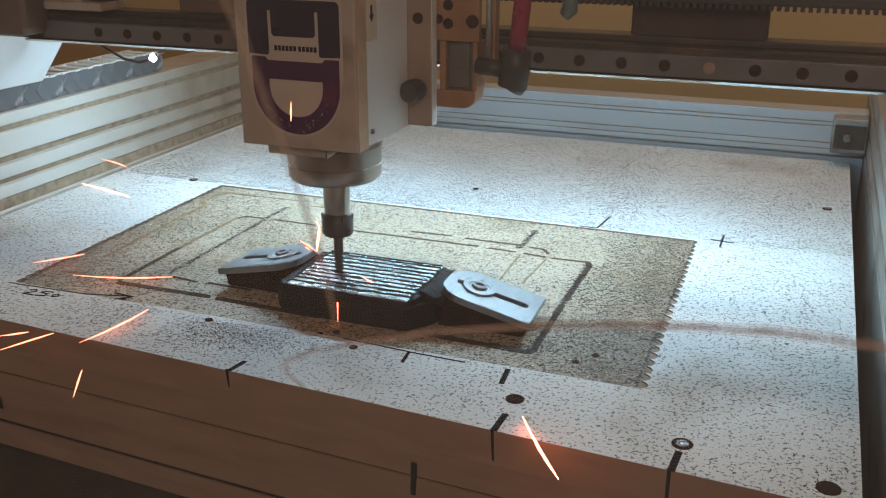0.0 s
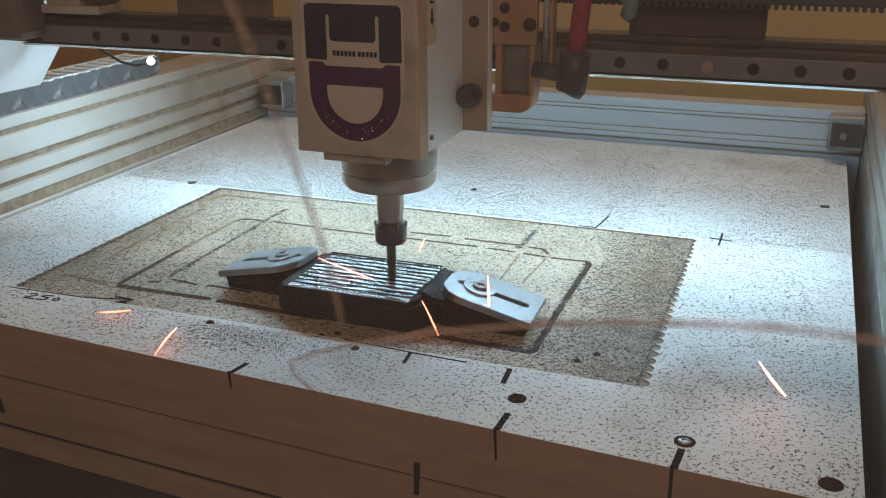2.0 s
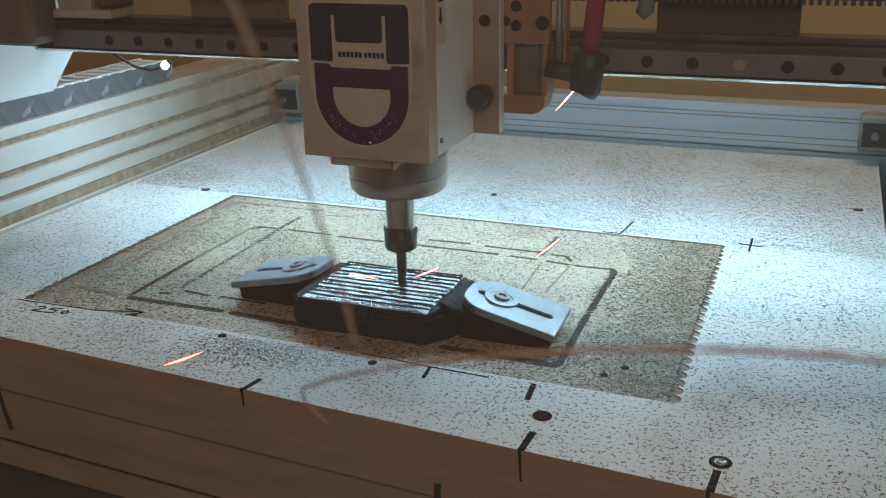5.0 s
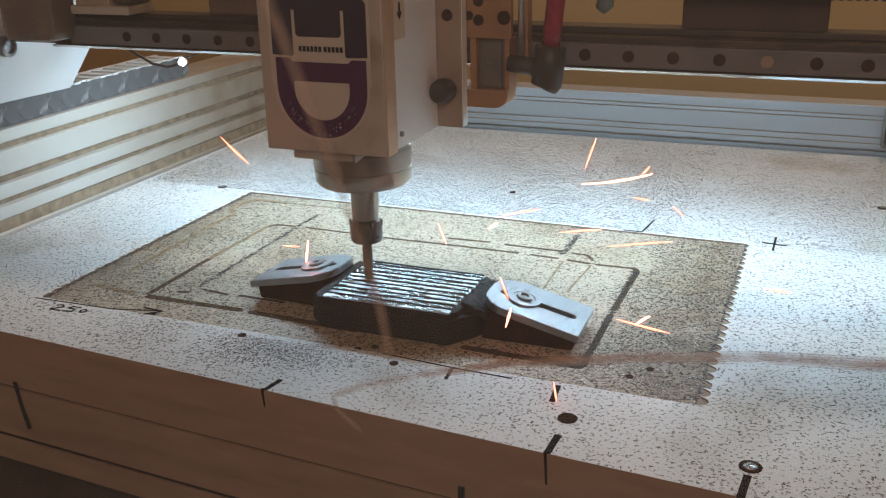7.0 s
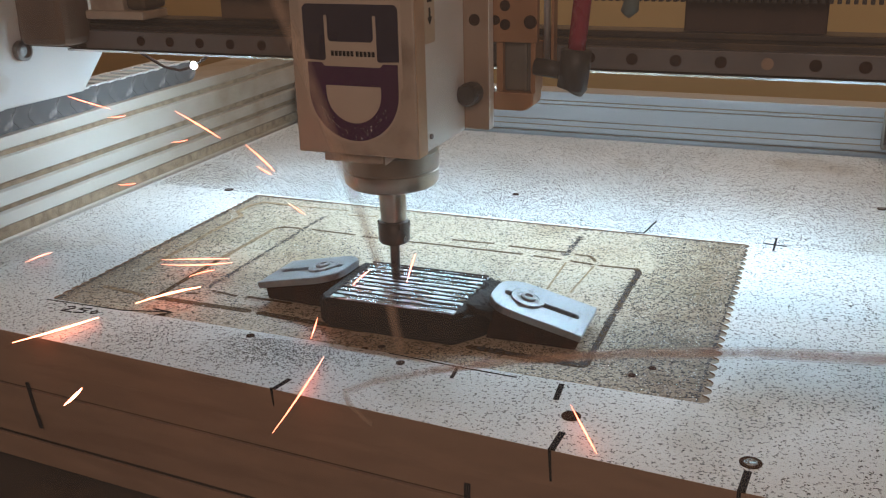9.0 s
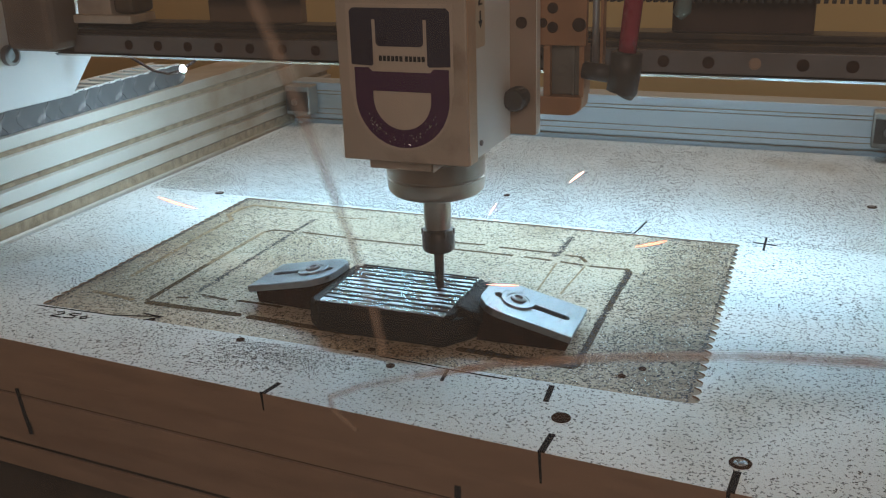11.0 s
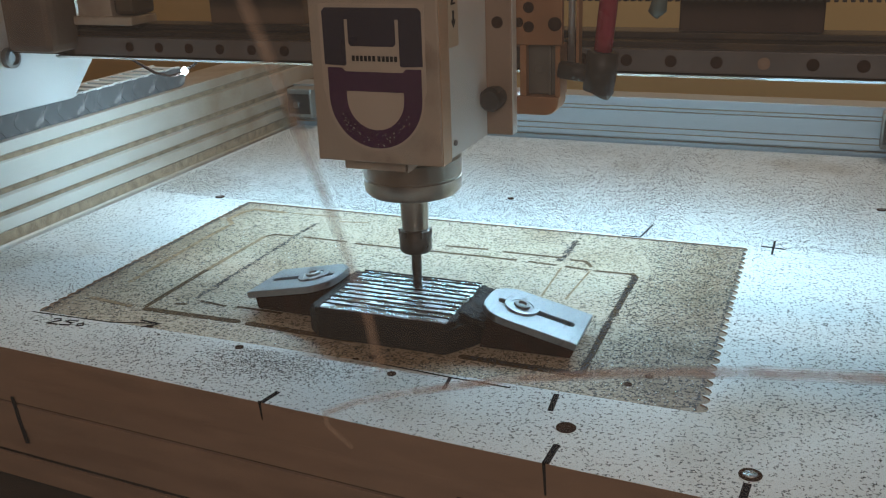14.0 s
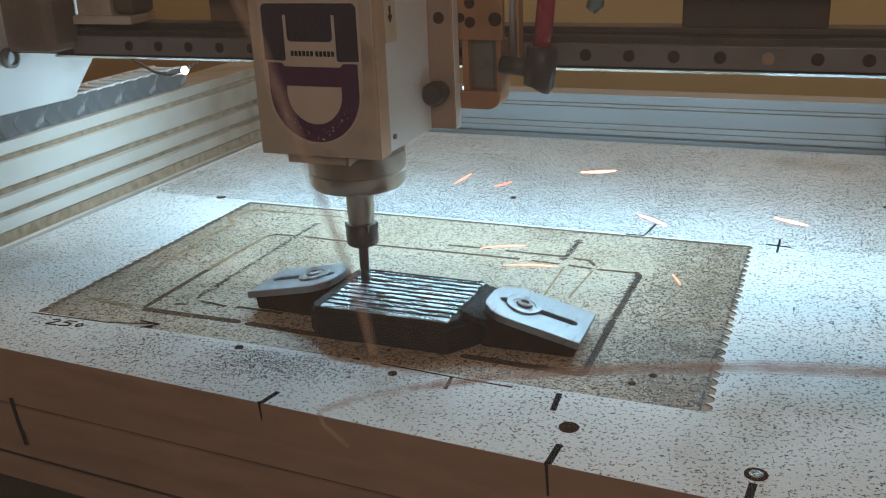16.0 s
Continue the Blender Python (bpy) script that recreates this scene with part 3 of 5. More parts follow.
for cx in (0.281, -0.352):
    br = thing("corner_bracket", "grey metal corner bracket bolted to the rear profile", "bracket", group="corner brackets")
    bm = bmesh.new()
    add_box(bm, cx - 0.016, cx + 0.016, 0.478, 0.4995, 0.012, 0.046, 0.002)
    part("body", bm, M_ALU_DARK, br)
    bm = bmesh.new()
    add_box(bm, cx - 0.014, cx + 0.014, 0.4765, 0.4785, 0.017, 0.040, 0.0006)
    part("recess", bm, M_DARK, br, "dark pocket of the bracket")
    bm = bmesh.new()
    add_lathe(bm, [(0.004, 0), (0.004, 0.003), (0.003, 0.004)], 14, Matrix.Translation((cx - 0.002, 0.4768, 0.028)) @ pose(0, 0, 0, 90))
    part("bolt", bm, M_SCREW, br)

base = thing("machine_base", "dark steel base plate under the board", "machine base")
bm = bmesh.new()
add_box(bm, -0.43, 0.36, -0.45, 0.60, -0.114, -0.0945, 0.002)
part("base_plate", bm, M_DARK, base)
bench = thing("workbench", "dark brown wooden workbench under the machine", "workbench")
bm = bmesh.new()
add_box(bm, -0.75, 0.70, -0.48, 0.75, -0.154, -0.1145, 0.003)
part("bench_top", bm, M_WOODBENCH, bench)
for x in (-0.70, 0.65):
    for y in (-0.43, 0.70):
        bm = bmesh.new()
        add_box(bm, x - 0.04, x + 0.04, y - 0.04, y + 0.04, -0.95, -0.1545, 0.003)
        part("leg", bm, M_WOODBENCH, bench)


# ---- gantry ----
gantry = thing("gantry", "dark steel gantry beam with a drilled linear rail", "machine gantry")
bm = bmesh.new()
add_box(bm, -0.372, 0.345, 0.0665, 0.090, 0.149, 0.1665, 0.0006)
part("lower_beam", bm, M_DARK, gantry)
bm = bmesh.new()
add_prism(bm, [(0.060, 0.1505), (0.0665, 0.1505), (0.0665, 0.163), (0.060, 0.163)][::-1], "x", -0.283, 0.34, 0.0004)
rail = part("linear_rail", bm, M_RAIL, gantry, "brown-grey steel linear rail with bolt holes")
bm = bmesh.new()
add_prism(bm, [(0.0585, 0.1496), (0.0670, 0.1496), (0.0670, 0.1478), (0.0602, 0.1478)], "x", -0.30, 0.34, 0.0002)
part("rail_ledge", bm, M_LEDGE, gantry, "bright machined ledge under the rail")
for i in range(24):
    x = 0.3345 - 0.0247 * i
    if x < -0.27:
        break
    bm = bmesh.new()
    mm = Matrix.Translation((x, 0.0601, 0.1568)) @ pose(0, 0, 0, 90)
    add_lathe(bm, [(0.0033, 0), (0.0033, 0.0006), (0.0027, 0.0006), (0.0025, 0.0004)], 18, mm)
    hole = part("bolt_hole", bm, M_HOLE if i != 6 else M_PLATE, rail, "dark counterbored bolt hole")
bm = bmesh.new()
add_box(bm, -0.372, 0.345, 0.078, 0.098, 0.1666, 0.1702, 0.0006)
part("upper_strip", bm, M_DARK, gantry)
bm = bmesh.new()
add_box(bm, 0.1365, 0.2140, 0.086, 0.100, 0.1690, 0.235, 0.001)
part("cross_bracket", bm, M_BRACKET, gantry, "dark brown cross bracket")
bm = bmesh.new()
add_box(bm, -0.372, 0.345, 0.084, 0.098, 0.2060, 0.2600, 0.002)
part("upper_beam", bm, M_DARK, gantry)
bm = bmesh.new()
add_box(bm, -0.372, 0.345, 0.070, 0.082, 0.1905, 0.1960, 0.001)
for i in range(170):
    x = -0.36 + i * 0.0041
    add_box(bm, x, x + 0.0022, 0.070, 0.082, 0.1880, 0.1908)
part("toothed_belt", bm, M_RUBBER, gantry, "black toothed drive belt")
bm = bmesh.new()
add_prism(bm, [(-0.16, 0.104), (0.150, 0.098), (0.185, 0.132), (0.19, 0.30), (-0.16, 0.30)], "x", -0.386, -0.3745, 0.001)
part("end_plate", bm, M_WHITEPLATE, gantry, "white painted gantry end plate")
bm = bmesh.new()
add_lathe(bm, [(0.008, 0), (0.008, 0.005), (0.0055, 0.006), (0.0045, 0.003)], 20, Matrix.Translation((-0.3744, 0.087, 0.1415)) @ pose(0, 0, 0, 0, 90))
part("plate_bolt", bm, M_SCREW, gantry)
bm = bmesh.new()
add_box(bm, -0.345, -0.300, 0.058, 0.09, 0.150, 0.235, 0.006)
part("end_block", bm, M_ENDBLOCK, gantry)
bm = bmesh.new()
add_box(bm, -0.274, -0.245, 0.060, 0.084, 0.1725, 0.235, 0.001)
add_box(bm, -0.276, -0.226, 0.056, 0.084, 0.1716, 0.1775, 0.001)
part("bearing_mount", bm, M_BOXFRONT, gantry, "beige bearing mount")
bm = bmesh.new()
add_box(bm, -0.243, -0.226, 0.060, 0.084, 0.1780, 0.2000, 0.003)
part("bearing_block", bm, M_DARK, gantry)
bm = bmesh.new()
add_box(bm, -0.184, -0.110, 0.088, 0.096, 0.1700, 0.22, 0.001)
part("motor_bracket", bm, M_COVER, gantry, "brown motor cover")
bm = bmesh.new()
add_box(bm, -0.28, 0.28, 0.155, 0.175, 0.1540, 0.1585, 0.0008)
add_box(bm, -0.27, -0.255, 0.098, 0.158, 0.1550, 0.1580)
add_box(bm, 0.255, 0.27, 0.098, 0.158, 0.1550, 0.1580)
part("led_holder", bm, M_ALU, gantry, "aluminium channel of the LED strip")
bm = bmesh.new()
for i in range(28):
    x = -0.27 + i * 0.02
    add_box(bm, x - 0.0025, x + 0.0025, 0.1625, 0.1675, 0.1525, 0.1541)
part("led_row", bm, M_LED, gantry, "row of glowing white LEDs")
bm = bmesh.new()
add_lathe(bm, [(0.001, -0.0042), (0.0036, -0.002), (0.0042, 0.0), (0.0036, 0.002), (0.001, 0.0042)], 16, Matrix.Translation((-0.262, 0.155, 0.1235)) @ Matrix.Scale(0.75, 4))
part("led_lamp", bm, M_LED, gantry, "single glowing white LED")
bm = bmesh.new()
add_tube(bm, [(-0.33, 0.155, 0.140), (-0.312, 0.157, 0.130), (-0.294, 0.158, 0.1205), (-0.278, 0.157, 0.1185), (-0.266, 0.156, 0.1215), (-0.25, 0.155, 0.130), (-0.24, 0.152, 0.146)], 0.0012, 8)
part("led_cable", bm, M_BRACKET, gantry, "thin brown cable of the LED")

# the beam stands behind the carriage
BACK = Matrix.Translation((0.226, -0.491, 0.245)) @ Matrix.Scale(1.042, 4) @ Matrix.Translation((-0.226, 0.491, -0.245))
for ob in gantry.children_recursive:
    if ob.name.split(".")[0] in ("lower_beam", "linear_rail", "rail_ledge", "bolt_hole", "upper_strip", "cross_bracket", "upper_beam", "toothed_belt",
                                 "bearing_mount", "bearing_block", "motor_bracket"):
        ob.data.transform(BACK)

# cable chain resting on the left profile
chain = thing("cable_chain", "dusty grey plastic cable chain on the side profile", "cable chain")
link = bmesh.new()
add_prism(link, [(-0.0105, 0.0)] + arc(0.007, 0.0095, 0.0095, -90, 90, 6) + [(-0.0105, 0.019)] + arc(-0.0105, 0.0095, 0.0060, 110, 250, 4), "x", -0.004, 0.0, 0.0006)
add_prism(link, [(-0.0105, 0.0)] + arc(0.007, 0.0095, 0.0095, -90, 90, 6) + [(-0.0105, 0.019)], "x", -0.034, -0.030, 0.0004)
add_box(link, -0.0335, -0.0005, -0.0075, 0.0010, 0.0182, 0.0202, 0.0004, 1)
add_box(link, -0.0345, -0.0300, 0.0010, 0.0085, 0.0182, 0.0200, 0.0004, 1)
add_box(link, -0.0040, 0.0003, 0.0010, 0.0085, 0.0182, 0.0200, 0.0004, 1)
# black filler stands in for the shaded inside of the link
add_box(link, -0.031, -0.003, -0.0080, 0.0080, 0.0, 0.0178, 0.0004, 2)
first = part("chain_link", link, [M_CHAIN, M_CHAINTOP, M_JOINT], chain, "grey chain link with pale crossbar")
first.location = (-0.378, -0.30, 0.0803)
for i in range(1, 38):
    ob = new("chain_link", first.data)
    ob.parent = chain
    ob.location = (-0.378 + 0.0006 * math.sin(i * 2.1), -0.30 + 0.0160 * i, 0.0803)
    tagged(ob, "grey chain link with pale crossbar")


# ---- milling head, rides along the gantry ----
head = thing("milling_head", "square spindle head with purple decal, holding an end mill", "milling spindle")
bm = bmesh.new()
add_box(bm, -0.0375, 0.0375, -0.0435, -0.0300, 0.1105, 0.265, 0.0008)
part("front_plate", bm, [M_BOXFRONT], head, "bronze-grey front plate")
bm = bmesh.new()
add_box(bm, -0.0365, 0.0371, -0.0298, 0.0300, 0.1115, 0.265, 0.0006)
part("housing", bm, M_BOXSIDE, head, "brushed light-grey housing")
bm = bmesh.new()
add_prism(bm, [(-0.0255, -0.036), (0.012, -0.036), (0.012, 0.02), (-0.0255, 0.02)], "z", 0.1040, 0.1104, 0.0005)
part("nose_block", bm, M_BOXFRONT, head, "stepped block under the housing")
bm = bmesh.new()
add_lathe(bm, [(0.010, 0.0825), (0.0265, 0.0825), (0.0288, 0.0850), (0.0294, 0.0925), (0.0288, 0.0929), (0.0288, 0.0937), (0.0294, 0.0942), (0.0294, 0.1039), (0.02, 0.1039)], 56)
part("spindle_flange", bm, M_FLANGE, head, "polished steel spindle flange")
bm = bmesh.new()
add_lathe(bm, [(0.0080, 0.054), (0.0080, 0.0640), (0.0084, 0.0645), (0.0084, 0.0830)], 32)
part("spindle_shaft", bm, M_FLANGE, head, "polished spindle shaft")
bm = bmesh.new()
add_lathe(bm, [(0.006, 0.0440), (0.0090, 0.0445), (0.0100, 0.0460), (0.0100, 0.0545), (0.0094, 0.0560), (0.0094, 0.0580), (0.0078, 0.0592), (0.006, 0.0592)], 36)
for k in range(6):
    a = k * math.pi / 3 + 0.3
    add_box(bm, 0.0091 * math.cos(a) - 0.0010, 0.0091 * math.cos(a) + 0.0010, 0.0091 * math.sin(a) - 0.0010, 0.0091 * math.sin(a) + 0.0010, 0.0545, 0.0585, 0.0003)
part("collet_nut", bm, M_COLLET, head, "dark steel collet nut")
bm = bmesh.new()
seg, h0, h1 = 24, 0.0185, 0.0445
rows = 26
b2 = bmesh.new()
ring = []
for k in range(rows + 1):
    z = h0 + (h1 - h0) * k / rows
    fl = 0.25 if z < 0.030 else 0.0
    ring.append([b2.verts.new(((0.0031 - fl * 0.0031 * (0.5 + 0.5 * math.cos(3 * (2 * math.pi * i / seg + z * 330)))) * math.cos(2 * math.pi * i / seg),
                               (0.0031 - fl * 0.0031 * (0.5 + 0.5 * math.cos(3 * (2 * math.pi * i / seg + z * 330)))) * math.sin(2 * math.pi * i / seg), z)) for i in range(seg)])
for k in range(rows):
    for i in range(seg):
        b2.faces.new((ring[k][i], ring[k][(i + 1) % seg], ring[k + 1][(i + 1) % seg], ring[k + 1][i])).smooth = True
b2.faces.new(ring[0][::-1])
b2.faces.new(ring[-1])
absorb(bm, b2)
part("end_mill", bm, M_CUTTER, head, "dark carbide end mill")
# decal on the front plate: plain shapes in its colours
YF = -0.0435
bm = bmesh.new()
decal_out = [(-0.0310, 0.1960), (0.0300, 0.1960), (0.0300, 0.150), (0.0290, 0.1485)] + arc(-0.0005, 0.1465, 0.0290, 0, -180, 20) + [(-0.0300, 0.1485), (-0.0310, 0.150)]
add_prism(bm, decal_out, "y", YF - 0.0004, YF - 0.0001)
part("decal_ground", bm, M_DECAL, head, "beige rounded decal")
bm = bmesh.new()
add_prism(bm, [(-0.029, 0.1640), (-0.029, 0.1920), (-0.027, 0.1940), (0.0265, 0.1940), (0.0285, 0.1920), (0.0285, 0.1640), (0.0165, 0.1635), (0.0155, 0.1645), (0.0155, 0.1880), (0.0135, 0.1880), (0.0135, 0.1755),
               (0.0120, 0.1740), (-0.0125, 0.1740), (-0.0140, 0.1755), (-0.0140, 0.1880), (-0.016, 0.1880), (-0.016, 0.1645), (-0.017, 0.1635)], "y", YF - 0.0007, YF - 0.0003)
part("decal_block", bm, M_NAVY, head, "dark navy decal shape")
bm = bmesh.new()
outer = [(0.0275, 0.1625), (0.0275, 0.1475)] + arc(0, 0.1465, 0.0275, 0, -180, 22) + [(-0.0275, 0.1475), (-0.0275, 0.1625), (-0.019, 0.1625), (-0.017, 0.1605), (0.017, 0.1605), (0.019, 0.1625)]
inner = [(0.0170, 0.1500), (0.0170, 0.1460)] + arc(0, 0.1460, 0.0170, 0, -180, 18) + [(-0.0170, 0.1500)]
b2 = bmesh.new()
for y in (YF - 0.0007,):
    vo = [b2.verts.new((u, y, v)) for u, v in outer]
    vi = [b2.verts.new((u, y, v)) for u, v in inner]
    eo = [b2.edges.new((vo[i], vo[(i + 1) % len(vo)])) for i in range(len(vo))]
    ei = [b2.edges.new((vi[i], vi[(i + 1) % len(vi)])) for i in range(len(vi))]
    bmesh.ops.triangle_fill(b2, edges=eo + ei, use_beauty=True)
bmesh.ops.solidify(b2, geom=b2.faces[:], thickness=-0.0004)
absorb(bm, b2)
part("decal_ring", bm, M_PURPLE, head, "purple rounded decal ring")
for i in range(11):
    bm = bmesh.new()
    x = -0.0125 + i * 0.0024 + (0.0008 if i > 5 else 0)
    add_box(bm, x, x + 0.0017, YF - 0.0007, YF - 0.0003, 0.1662, 0.1690)
    part("decal_bar", bm, M_INK, head, "small dark bar on the decal")
# bright slivers stand in for glints on the wrinkled decal
bm = bmesh.new()
rng = random.Random(21)
for i in range(46):
    u = rng.uniform(-1, 1)
    x, z = 0.021 * u, 0.1235 + 0.013 * u * u + rng.gauss(0, 0.0016)
    ln, wd = rng.uniform(0.0003, 0.0011), rng.uniform(0.0002, 0.0004)
    b2 = bmesh.new()
    bmesh.ops.create_cube(b2, size=1.0)
    absorb(bm, b2, 0, Matrix.Translation((x, YF - 0.0010, z)) @ pose(0, 0, 0, rng.uniform(-50, 10), rng.uniform(0, 180), 0) @ Matrix.Diagonal((ln, 0.0002, wd, 1)))
tagged(part("stuck_chips", bm, M_BRIGHT, head, "tiny bright slivers standing in for glints on the decal"), kind="stuff")
bm = bmesh.new()
add_prism(bm, rounded(-0.0290, -0.0150, 0.1715, 0.24, 0.0015, 3), "x", 0.0372, 0.0375)
part("side_label", bm, M_LABEL, head, "cream label on the housing's side")
bm = bmesh.new()
add_prism(bm, [(-0.0230, 0.1905), (-0.0210, 0.1905), (-0.0210, 0.1855), (-0.0190, 0.1855), (-0.0220, 0.1815), (-0.0250, 0.1855), (-0.0230, 0.1855)], "x", 0.0375, 0.0378)
add_prism(bm, [(-0.0250, 0.2000), (-0.0190, 0.2000), (-0.0190, 0.1990), (-0.0230, 0.1945), (-0.0190, 0.1945), (-0.0190, 0.1935), (-0.0250, 0.1935), (-0.0250, 0.1945), (-0.0210, 0.1990), (-0.0250, 0.1990)], "x", 0.0375, 0.0378)
part("label_arrow", bm, M_INK, head, "black Z and arrow pointing down")
bm = bmesh.new()
add_lathe(bm, [(0.0016, 0), (0.0016, 0.0012), (0.001, 0.0016)], 12, Matrix.Translation((0.0370, -0.024, 0.1195)) @ pose(0, 0, 0, 0, 90))
part("side_screw", bm, M_SCREW, head)
bm = bmesh.new()
add_prism(bm, [(0.0125, 0.1030), (0.0205, 0.1095), (0.0125, 0.1095)], "y", -0.034, -0.031)
part("nose_tab", bm, M_WHITEPLATE, head, "small bright angled tab")
bm = bmesh.new()
add_box(bm, -0.045, 0.0525, 0.0302, 0.0385, 0.1120, 0.265, 0.0008)
zp = part("z_plate", bm, [M_PLATE], head, "brown anodised Z plate with bolts")
for x, z, r in ((0.0440, 0.1780, 0.0034), (0.0440, 0.222, 0.0034)):
    bm = bmesh.new()
    add_lathe(bm, [(r, 0), (r, 0.0004), (r * 0.8, 0.0007), (r * 0.7, 0.0003)], 20, Matrix.Translation((x, 0.0302, z)) @ pose(0, 0, 0, 90))
    part("bolt_hole", bm, M_HOLE, zp, "dark bolt hole")
bm = bmesh.new()
add_lathe(bm, [(0.0064, 0), (0.0066, 0.003), (0.0066, 0.012), (0.0055, 0.0135), (0.003, 0.0135)], 24, Matrix.Translation((0.0430, 0.0302, 0.1350)) @ pose(0, 0, 0, 90))
for k in range(18):
    a = k * math.pi / 9
    add_box(bm, 0.0430 + 0.0066 * math.cos(a) - 0.0004, 0.0430 + 0.0066 * math.cos(a) + 0.0004, 0.0185, 0.0275, 0.1350 + 0.0066 * math.sin(a) - 0.0004, 0.1350 + 0.0066 * math.sin(a) + 0.0004)
part("knurled_knob", bm, M_RUBBER, head, "black knurled clamping knob")
# pale strip paints the light that falls on the Z plate's side
bm = bmesh.new()
add_box(bm, 0.0526, 0.0530, 0.0306, 0.0381, 0.1124, 0.265)
part("plate_edge", bm, M_BOXSIDE, head, "pale strip painted as the Z plate's lit side")
bm = bmesh.new()
add_box(bm, 0.0376, 0.0380, -0.0428, -0.0306, 0.1110, 0.265)
part("front_plate_edge", bm, M_BOXEDGE, head, "warm brown edge of the front plate")
# carriage behind the Z plate
bm = bmesh.new()
add_box(bm, 0.030, 0.0800, 0.0395, 0.0445, 0.1640, 0.265, 0.0006)
cb = part("carriage_plate", bm, M_BRONZE, head, "bronze anodised carriage plate with bolts")
for x, z, r in ((0.0600, 0.1855, 0.0032), (0.0600, 0.1745, 0.0032), (0.0757, 0.1762, 0.0040), (0.0540, 0.1770, 0.0028)):
    bm = bmesh.new()
    add_lathe(bm, [(r, 0), (r, 0.0004), (r * 0.8, 0.0007), (r * 0.7, 0.0003)], 18, Matrix.Translation((x, 0.0395, z)) @ pose(0, 0, 0, 90))
    part("bolt_hole", bm, M_HOLE, cb, "dark bolt hole")
bm = bmesh.new()
add_prism(bm, [(0.030, 0.1230), (0.070, 0.1230)] + arc(0.070, 0.1310, 0.0080, -90, 0, 6) + [(0.078, 0.1340), (0.030, 0.1340)], "y", 0.0395, 0.056, 0.0006)
part("lower_bar", bm, M_BRONZE, head, "rounded bronze lower bar")
bm = bmesh.new()
add_box(bm, 0.0545, 0.0585, 0.0395, 0.0445, 0.1341, 0.1639, 0.0003)
part("inner_rib", bm, M_BRONZE, head)
bm = bmesh.new()
add_box(bm, 0.0760, 0.0790, 0.0395, 0.0550, 0.1341, 0.1639, 0.0003)
part("outer_rib", bm, M_BRONZE, head)
bm = bmesh.new()
add_box(bm, 0.0550, 0.0755, 0.0460, 0.0520, 0.1341, 0.1645, 0.001)
add_box(bm, 0.0705, 0.0722, 0.0440, 0.0462, 0.1341, 0.1639, 0.0003)
add_lathe(bm, [(0.0034, 0), (0.0034, 0.0005), (0.0026, 0.0005), (0.0024, 0.0001)], 20, Matrix.Translation((0.0640, 0.0460, 0.1490)) @ pose(0, 0, 0, 90))
part("bearing_carriage", bm, M_BEARING, head, "grey bearing carriage behind the bars")
bm = bmesh.new()
add_tube(bm, [(0.0835, 0.048, 0.150), (0.0835, 0.048, 0.265)], 0.0020, 14)
part("guide_rod", bm, M_ALU, head, "thin bright guide rod")
bm = bmesh.new()
add_box(bm, 0.0868, 0.0885, 0.045, 0.053, 0.150, 0.265, 0.0003)
part("cover_strip", bm, M_BRONZE, head)
bm = bmesh.new()
add_tube(bm, [(0.078, 0.042, 0.1500), (0.096, 0.042, 0.1480)], 0.0052, 18)
part("hose_nipple", bm, M_RUBBER, head, "black hose nipple")
bm = bmesh.new()
add_tube(bm, [(0.1005, 0.042, 0.1375), (0.1010, 0.042, 0.1383), (0.1025, 0.042, 0.1510), (0.1032, 0.042, 0.1605), (0.1033, 0.042, 0.1613)], [0.0078, 0.0090, 0.0092, 0.0090, 0.0070], 28)
part("hose_boot", bm, M_RUBBER, head, "black rubber elbow boot")
bm = bmesh.new()
add_tube(bm, [(0.1030, 0.042, 0.158), (0.1042, 0.042, 0.170), (0.1065, 0.043, 0.195), (0.112, 0.045, 0.26)], 0.0053, 20)
part("red_hose", bm, M_RED, head, "shiny dark red coolant hose")
bm = bmesh.new()
add_tube(bm, [(0.114, 0.052, 0.1960), (0.126, 0.052, 0.1950), (0.1325, 0.052, 0.1905), (0.1320, 0.052, 0.1840), (0.129, 0.052, 0.1805)], [0.0025, 0.0035, 0.0050, 0.0050, 0.0035], 16)
part("cable_hook", bm, M_GREEN, head, "grey-green plastic cable elbow")

# ---- workpiece ----
TOP = 0.0200
workpiece = thing("steel_workpiece", "black steel block with freshly milled shiny grooves on top", "steel block")
bm = bmesh.new()
add_prism(bm, [(-0.0520, -0.0245), (0.0300, -0.0245), (0.0420, -0.0080), (0.0480, 0.004), (0.0520, 0.0360), (0.0480, 0.0385), (-0.0620, 0.0385), (-0.0620, -0.0160)], "z", -0.0009, 0.0150, 0.0012)
add_prism(bm, [(-0.0535, -0.0243), (0.0298, -0.0243), (0.0345, -0.0170), (0.0345, 0.0383), (-0.0575, 0.0383), (-0.0575, -0.0190)], "z", 0.0146, TOP - 0.0012, 0.0010)
part("body", bm, M_BLACK, workpiece, "black scaled steel body")
pitch = 0.0058
k = 0
y = -0.0235
